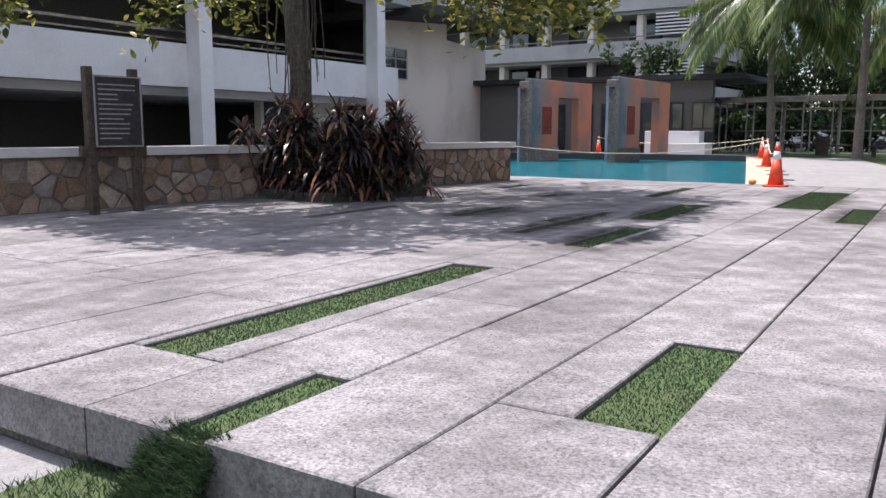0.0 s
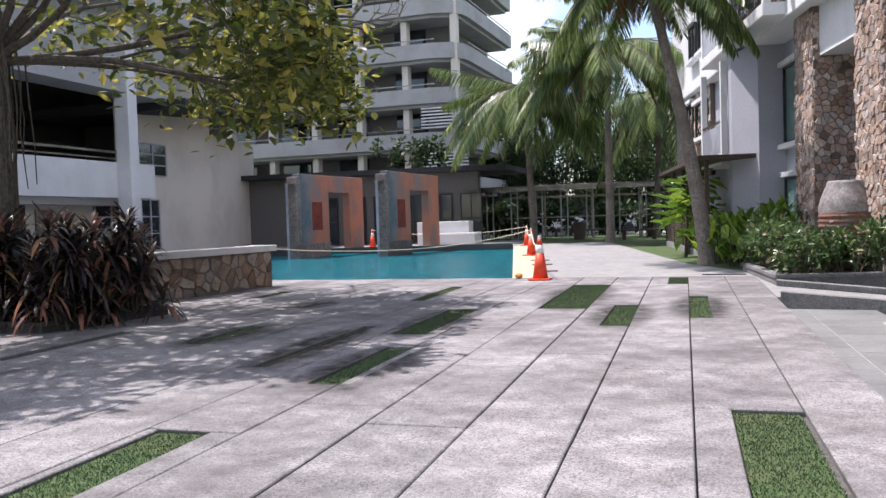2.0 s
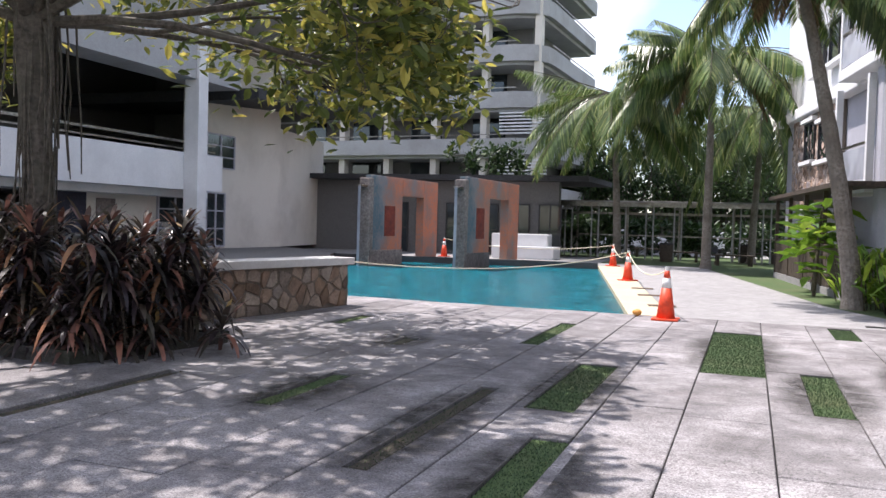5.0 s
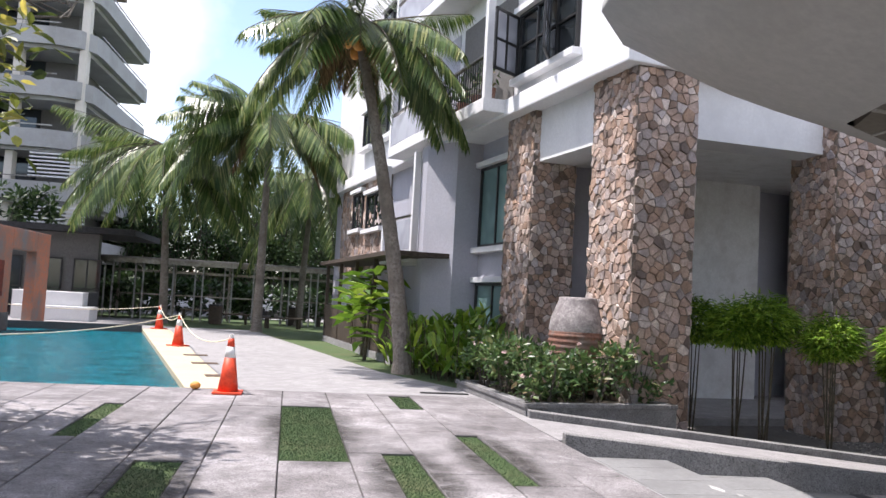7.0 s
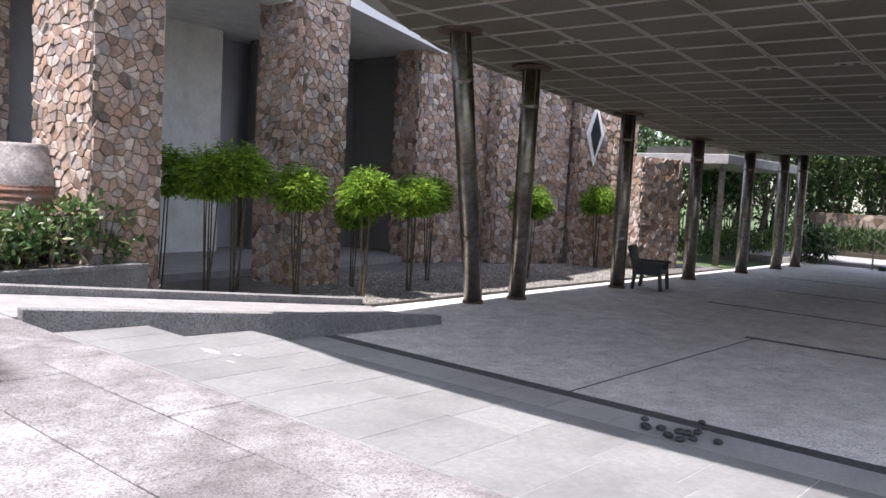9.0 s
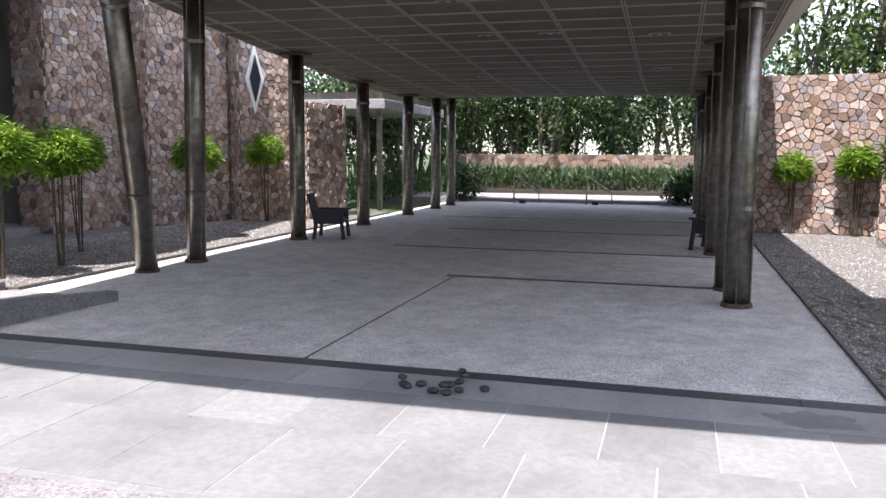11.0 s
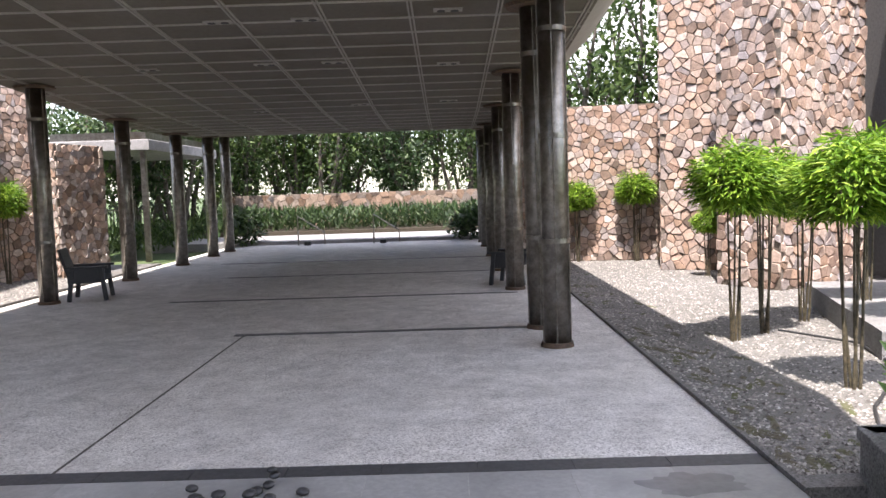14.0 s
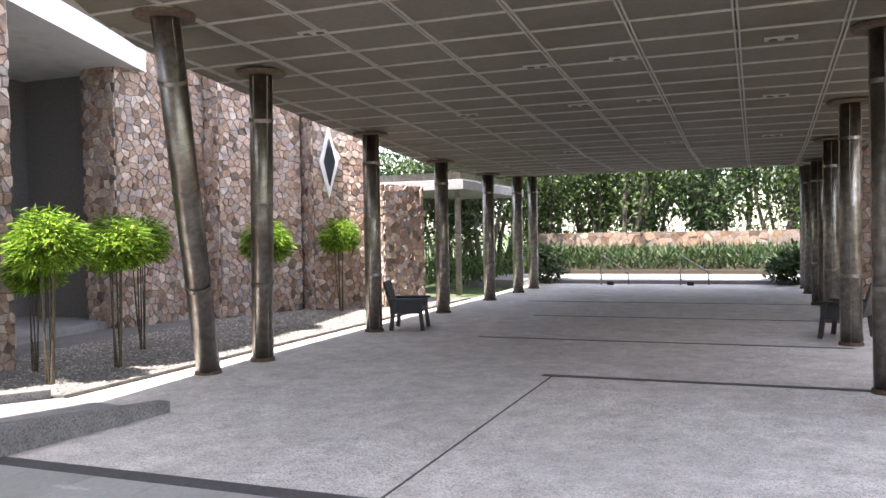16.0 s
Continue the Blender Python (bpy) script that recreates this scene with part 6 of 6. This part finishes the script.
# ---- broad-leaved tree over the deck ----
def broad_tree():
    rp = np.random.default_rng(21)
    ob = thing("tree", pose(-8.85, 9.95, 0.1), "broad-leaved tree with hanging aerial roots and yellowing leaves", "tree")
    rr = random.Random(3)
    bm = bmesh.new()
    pts = [Vector((0.06 * math.sin(z * 1.3), 0.05 * math.cos(z), z)) for z in (0, 0.5, 1.2, 2.0, 2.8, 3.5, 4.2)]
    tube(bm, pts, [0.27, 0.19, 0.155, 0.145, 0.16, 0.19, 0.15], 14)
    tips = []

    def grow(start, way, length, radius, depth):
        seg = [start]
        d = Vector(way).normalized()
        for i in range(4):
            d = (d + Vector((rr.uniform(-0.22, 0.22), rr.uniform(-0.22, 0.22), rr.uniform(-0.14, 0.12)))).normalized()
            if seg[-1].z < 3.2 or (seg[-1].x > 3.9 and seg[-1].z < 4.9):
                d = (d + Vector((-0.5 if seg[-1].x > 3.9 else 0, 0, 0.6))).normalized()
            e = seg[-1] + d * length / 4
            if e.x + 0.5 * e.z > 6.7 or e.y < -4.3 + 0.25 * max(0, e.x) or (e.y < -2.2 and e.x + 0.5 * e.z > 5.0):
                break
            seg.append(e)
        if len(seg) > 1:
            tube(bm, seg, [radius * (1 - 0.14 * i) for i in range(len(seg))], 7 if depth < 2 else 5)
        if depth >= 1:
            tips.extend(seg[1:])
        if depth < 4:
            for i in range(3 if depth < 3 else 2):
                o = (d + Vector((rr.uniform(-0.9, 0.9), rr.uniform(-0.9, 0.9), rr.uniform(-0.45, 0.5)))).normalized()
                grow(seg[min(rr.choice((2, 3, 4)), len(seg) - 1)], o, length * rr.uniform(0.55, 0.8), radius * 0.52, depth + 1)

    for way, ln in (((1, 0.2, 0.08), 3.3), ((1.0, 0.75, 0.05), 3.6), ((0.55, -0.8, 0.3), 2.9), ((-0.6, -0.7, 0.25), 3.0), ((-1, 0.3, 0.4), 2.8), ((0.3, 1, 0.1), 3.2), ((0.1, 0.1, 1.0), 2.4), ((1.0, -0.2, 0.3), 3.3), ((1.0, -0.35, 0.8), 4.0), ((1.0, 0.0, 0.8), 4.2), ((0.7, -0.7, 0.8), 3.6), ((1.0, 0.3, 0.85), 4.0), ((-0.1, -1.0, 0.55), 4.2), ((0.35, -1.0, 0.5), 4.2), ((-0.7, -0.9, 0.5), 4.0), ((0.5, -0.9, 0.6), 4.0), ((-0.4, 0.9, 0.5), 3.6), ((-0.5, -0.4, 0.9), 2.9), ((0.0, -0.5, 1.0), 2.9), ((-0.9, -0.2, 0.7), 2.9), ((-0.3, -0.8, 0.8), 2.9), ((-0.3, 0.5, 0.9), 2.9)):
        grow(pts[-1 if ln < 3 else -2] + Vector((0, 0, -0.1)), way, ln, 0.06, 0)
    part("trunk", bm, M["bark"], ob)
    for i in range(46):
        a, z1 = rp.uniform(0, 6.28), rp.uniform(3.2, 4.2)
        q = rp.uniform(0.14, 0.2) if i < 30 else rp.uniform(0.22, 0.6)
        x0, y0 = q * math.cos(a), q * math.sin(a)
        z0 = rp.uniform(0.1, 1.6) if i < 30 else rp.uniform(1.5, 2.7)
        bm = bmesh.new()
        tube(bm, [(x0 * 0.9, y0 * 0.9, z1), (x0 * 1.05 + rp.normal(0, 0.03), y0 + rp.normal(0, 0.03), z0 + 0.66 * (z1 - z0)), (x0 * 1.1 + rp.normal(0, 0.05), y0, z0 + 0.33 * (z1 - z0)), (x0 + rp.normal(0, 0.04), y0 * 1.05, z0)], [0.014, 0.012, 0.01, 0.007], 5)
        part("aerial_root", bm, M["bark"], ob)
    t = np.array([tuple(q) for q in tips])
    n = 30000
    t = t[rp.random(len(t)) < 0.42]
    p = t[rp.integers(0, len(t), n)] + rp.normal(0, 0.2, (n, 3))
    p[:, 2] -= rp.uniform(0, 0.5, n)
    fx, fy = p[:, 0] + 0.43 * p[:, 2], p[:, 1] - 0.1 * p[:, 2]
    east = np.interp(fy, [-4, -3.4, -1.4, 1.0, 4.0, 8.0], [6.0, 7.1, 7.9, 7.2, 5.2, 3.4]) + 0.35 * np.sin(p[:, 1] * 2.3)
    south = np.interp(fx, [-2, 3.5, 4.6, 6.0, 7.3], [-5.9, -5.6, -4.9, -3.9, -1.6]) + 0.35 * np.sin(p[:, 0] * 2.1)
    reach = np.hypot(p[:, 0] - 7.1, p[:, 1] + 6.3)
    low = (p[:, 0] > 4.3 + 0.5 * np.sin(p[:, 1] * 2.0)) & (p[:, 2] < 1.6 + 0.4 * reach)
    low |= (p[:, 1] < -2.6) & (p[:, 2] < 4.1 + 0.25 * np.sin(p[:, 0] * 3.0))
    p = p[(p[:, 2] > 2.2) & (fx < east) & (fy > south) & ~low & (rp.random(n) < np.where(p[:, 2] > 4.4, 0.42, 1.0))]
    n = len(p)
    leaf_part("crown", ob, rp, p, unit(rp, n) * (1, 1, 0.6) + (0, 0, -0.25), np.tile((0.0, 0, 1), (n, 1)) + rp.normal(0, 0.4, (n, 3)), rp.uniform(0.15, 0.26, n), rp.uniform(0.08, 0.13, n), M["tree_leaf"], curl=0.25)
    return ob


broad_tree()


# ---- trees and hedge beyond the canopy ----
def far_tree(h, w, seed, mat="far_leaf", n=2500):
    rp = np.random.default_rng(seed)
    rr = random.Random(seed)
    ob = thing("tree", pose(0, -400, -0.6), "slender branching tree with airy green foliage", "tree", "trees behind the far wall")
    bm = bmesh.new()
    tips = []
    for k in range(3):
        s = Vector((rr.uniform(-0.3, 0.3), rr.uniform(-0.3, 0.3), 0))
        d = Vector((rr.uniform(-0.25, 0.25), rr.uniform(-0.25, 0.25), 1)).normalized()
        seg = [s]
        for i in range(6):
            d = (d + Vector((rr.uniform(-0.2, 0.2), rr.uniform(-0.2, 0.2), 0.05))).normalized()
            seg.append(seg[-1] + d * h * 0.14)
            if i > 0:
                b = (d + Vector((rr.uniform(-1, 1), rr.uniform(-1, 1), rr.uniform(-0.1, 0.4)))).normalized()
                e = [seg[-1], seg[-1] + b * w * 0.25, seg[-1] + b * w * 0.45 + Vector((0, 0, rr.uniform(-0.1, 0.35)))]
                tube(bm, e, [0.045, 0.03, 0.015], 5)
                tips += e[1:] + [e[1].lerp(e[2], 0.5)]
        tube(bm, seg, [0.13, 0.12, 0.1, 0.085, 0.07, 0.05, 0.03], 7)
        tips += seg[2:]
    part("trunk", bm, M["bark"], ob)
    t = np.array([tuple(q) for q in tips])
    p = t[rp.integers(0, len(t), n)] + rp.normal(0, 0.07 * h, (n, 3)) * (1.1, 1.1, 0.7)
    p[:, 2] = np.maximum(p[:, 2], 0.4)
    leaf_part("crown", ob, rp, p, unit(rp, n) + (0, 0, -0.2), np.tile((0.0, 0, 1), (n, 1)) + rp.normal(0, 0.5, (n, 3)), rp.uniform(0.16, 0.34, n), rp.uniform(0.08, 0.15, n), M[mat], curl=0.2, fine=False)
    return ob


kinds = [far_tree(6.0, 4.2, 61), far_tree(7.5, 4.6, 62), far_tree(5.2, 3.8, 63, "dark_leaf"), far_tree(6.5, 4.5, 64)]
r = random.Random(14)
spots = [(37, 3.5), (38, 6.5), (36.8, 9), (38.5, 11.5), (37, 14), (38, 17), (36.5, 20), (40, 23), (41, 5), (42, 8.2), (41.5, 12.5), (42.5, 15.5), (41, 19), (33, 19.5), (30.5, 22), (28, 20), (44, 1), (40, -1), (46, 10), (47, 14), (46, 18), (46, 6), (34, 24), (30, 26), (24.5, 23), (31, 17.6), (28.8, 18.4), (34, 18), (36, 5.2), (36, 12.2), (39.5, 9.4), (39.5, 15.2), (36.2, 16.2)]
for i, (x, y) in enumerate(spots):
    k = kinds[i % 4]
    m = pose(x, y, -0.6, 0, 0, r.uniform(0, 360))
    if i < 4:
        k.matrix_basis = m
    else:
        copy_thing(k, m)
for i, (x, y) in enumerate(((20, 1.5), (19.5, -1.5), (22, 3.2), (18.2, 0.0), (16.5, -2.5))):
    o = copy_thing(kinds[(i * 2 + 1) % 4], pose(x, y, -0.6, 0, 0, 50 * i))
    o["label"], o["group"] = "leafy tree behind the stone wall", "trees behind the stone wall"
# darker stone here: the trees' shade is put into its colour
hw = stone_wall("wall_far", 34.5, 16.5, 34.5, 3.0, 1.2, 71, cell=0.34, single=60, label="long rubble stone wall behind a planted bank", z0=-0.45, mat="garden_stone", rest="shaded_stone_rest")
structure("bank_far", box(30.5, 3.0, -0.62, 34.4, 17, -0.2), M["soil"], "planted bank before the far stone wall", "bank")
structure("landing_far", box(26.5, 3.0, -0.62, 30.4, 17, -0.34), M["path"], "pale sunlit landing beyond the canopy", "landing")
n = 7500
p = np.c_[rg.uniform(30.7, 33.8, n), rg.uniform(3.2, 16.8, n), rg.uniform(-0.25, 0.5, n)]
# dark leaf tone stands for tree shade over the bank
tagged(leaf_part("hedge", None, rg, p, unit(rg, n) * 0.8 + (-0.2, 0, 0.9), unit(rg, n) * 0.5 + (0, 0, 1), rg.uniform(0.25, 0.5, n), rg.uniform(0.04, 0.08, n), M["dark_leaf"], "dense bank of strappy green plants", fine=False, kind="stuff"), "", "hedge")
n = 2200
p = np.c_[rg.uniform(24, 33, n), rg.uniform(16.0, 19, n), rg.uniform(-0.5, 0.3, n)]
tagged(leaf_part("hedge", None, rg, p, unit(rg, n) * 0.8 + (0, 0, 0.8), unit(rg, n) * 0.5 + (0, 0, 1), rg.uniform(0.2, 0.4, n), 0.08, M["far_leaf"], "low leafy ground cover beside the path", fine=False, kind="stuff"), "", "hedge")
for y in (14.0, 6.4):
    shrub("shrub", pose(26.6, y, -0.5), 1.6, 1.2, 1.2, 700, "dark_leaf", "dark rounded shrub beside the far steps", (0.15, 0.3))
for y in (11.65, 9.2):
    h = thing("handrail", pose(25.9, y, LOW), "short steel handrail at the far steps", "handrail", "handrails at the far steps")
    bm = bmesh.new()
    tube(bm, [(0, 0.3, 0), (0, 0.3, 0.95), (0.3, -0.5, 0.4), (0.3, -0.52, 0)], [0.03] * 4, 8)
    part("rail", bm, M["steel"], h)
    part("foot", box(-0.12, -0.1, 0, 0.12, 0.1, 0.12, bevel=0.02), M["black"], h)
fen = thing("rail_fence", pose(27, 19.6, -0.5), "grey metal rail fence among the trees", "fence")
for i in range(26):
    part("baluster", box(i * 0.3, -0.02, 0, i * 0.3 + 0.03, 0.02, 1.3), M["steel"], fen)
part("top_rail", box(0, -0.03, 1.3, 7.8, 0.03, 1.36), M["steel"], fen)
side = thing("side_shelter", pose(22.0, 15.2, 0), "flat grey shelter roof beside the canopy", "shelter")
part("roof", box(0, 0, 2.55, 6.5, 3.2, 2.85, bevel=0.03), M["path"], side)
part("upper_roof", box(0.6, 0.3, 2.86, 6.0, 3.0, 3.1), M["steel"], side)
for x in (0.2, 6.2):
    for y in (0.2, 2.9):
        part("post", box(x, y, -0.55, x + 0.14, y + 0.14, 2.55), M["steel"], side)

# ---- loose stones of the gravel and grass over the deck edge ----
def loose_stones(name, n, seed, place, size, mat, label):
    """Many small flattened four-sided stones lying on the gravel."""
    r = np.random.default_rng(seed)
    p = place(r, n)
    n = len(p)
    sz, a = r.uniform(*size, n), r.uniform(0, 6.28, n)
    base = np.array([(1, 0, 0), (0.2, 0.8, 0), (-0.9, 0.3, 0), (-0.3, -0.8, 0), (0.05, 0.05, 0.62)])
    c, q = np.cos(a)[:, None], np.sin(a)[:, None]
    bx = base[None, :, 0] * r.uniform(0.7, 1.3, (n, 1))
    v = np.stack([bx * c - base[None, :, 1] * q, bx * q + base[None, :, 1] * c, np.tile(base[:, 2], (n, 1))], 2) * sz[:, None, None] + p[:, None, :]
    f = [tuple(5 * i + k for k in t) for i in range(n) for t in ((0, 1, 4), (1, 2, 4), (2, 3, 4), (3, 0, 4))]
    me = bpy.data.meshes.new(name)
    me.from_pydata(v.reshape(-1, 3).tolist(), [], f)
    me.materials.append(mat)
    tagged(new(name, me), label, "gravel", "", "stuff")


M["chip"] = piece_material("gravel_chip", [(0.0, (0.075, 0.07, 0.065)), (0.35, (0.2, 0.19, 0.18)), (0.7, (0.31, 0.296, 0.28)), (1.0, (0.48, 0.46, 0.435))], True, 40, 0.9, 0.3, 0.2)
loose_stones("loose_gravel", 24000, 41, lambda r, n: np.c_[4.2 + 13.0 * r.random(n) ** 1.6, 5.16 - 4.6 * r.random(n) ** 1.3, np.full(n, LOW + 0.029)], (0.008, 0.024), M["chip"], "loose pale gravel stones on the bed")
loose_stones("loose_gravel", 14000, 42, lambda r, n: np.c_[r.uniform(6.6, 17.0, n), r.uniform(14.35, 17.5, n), np.full(n, LOW + 0.039)], (0.01, 0.028), M["chip"], "loose pale gravel stones along the stone walls")
r = np.random.default_rng(55)
n = 5200
p = np.c_[r.uniform(-2.3, -1.95, n), DECK_Y0 - 0.16 + 0.26 * r.random(n), np.zeros(n)]
p[:, 2] = -0.25 + 0.24 * np.clip((p[:, 1] - DECK_Y0 + 0.16) / 0.2, 0, 1) * r.uniform(0.6, 1.0, n)
tagged(leaf_part("grass_tuft", None, r, p, np.c_[r.normal(0, 0.6, n), r.normal(-0.7, 0.5, n), r.uniform(0.2, 1.1, n)], unit(r, n), r.uniform(0.03, 0.075, n), 0.005, M["blade"], "shaggy grass spilling over the deck edge", fine=False, kind="stuff"), "", "grass")

# ---- planting behind the walkway and distance ----
for i, (x, y, s) in enumerate(((-11.3, 46.5, 1.7), (-9.3, 46.5, 1.6), (-13, 47, 1.8))):
    shrub("shrub", pose(x, y, -0.05), 2.2, 1.5, 2.2, 900, "dark_leaf", "dark leafy shrub behind the walkway", (0.2, 0.4))
for x, y, h in ((-0.3, 24.5, 2.3), (-0.2, 26.3, 2.1), (0.0, 28.0, 2.4)):
    ob = thing("banana_plant", pose(x + 0.2, y, -0.05), "leafy broad-leaved plant climbing over the timber fence", "plant", "plants along the fence")
    n = 40
    a = rg.uniform(0, 6.28, n)
    leaf_part("foliage", ob, rg, np.c_[rg.normal(0, 0.25, (n, 2)), rg.uniform(0.5, h, n)], np.c_[np.cos(a), np.sin(a), rg.uniform(-0.3, 0.6, n)], np.tile((0.0, 0, 1), (n, 1)), rg.uniform(0.5, 0.85, n), rg.uniform(0.18, 0.28, n), M["ginger_leaf"], curl=0.4)
    bm = bmesh.new()
    tube(bm, [(0, 0, 0), (0.1, 0, h * 0.9)], [0.05, 0.03], 7)
    part("stem", bm, M["cane"], ob)
for i in range(20):
    o = copy_thing(kinds[(2, 0, 2)[i % 3]], pose(-17 + 1.35 * i, 60 + (i % 3) * 1.7, -0.3, 0, 0, 70 * i))
    o.scale = (1.25, 1.25, 1.15 + 0.1 * (i % 4))
    o["label"], o["group"] = "dark leafy tree behind the car yard", "trees behind the car yard"
for i in range(7):
    shrub("shrub", pose(-9.5 + 2.0 * i, 50.3 + 0.5 * (i % 2), -0.05), 2.3, 1.4, 1.9, 420, "dark_leaf", "dark leafy shrub behind the walkway", (0.25, 0.5))
for i, (x, y) in enumerate(((-7, 70), (0, 72), (6, 70), (-14, 72), (-2, 78), (8, 80))):
    o = copy_thing(kinds[i % 4], pose(x, y, -0.6, 0, 0, 40 * i))
    o.scale = (1.5, 1.5, 1.6)
    o["label"], o["group"] = "tall leafy tree far behind the lawn", "trees behind the lawn"
climber = shrub("climbing_shrub", pose(-15.2, 45.3, 3.85), 4.2, 1.6, 2.0, 900, "dark_leaf", "dark trailing shrub growing on the low wing's roof", (0.2, 0.4))
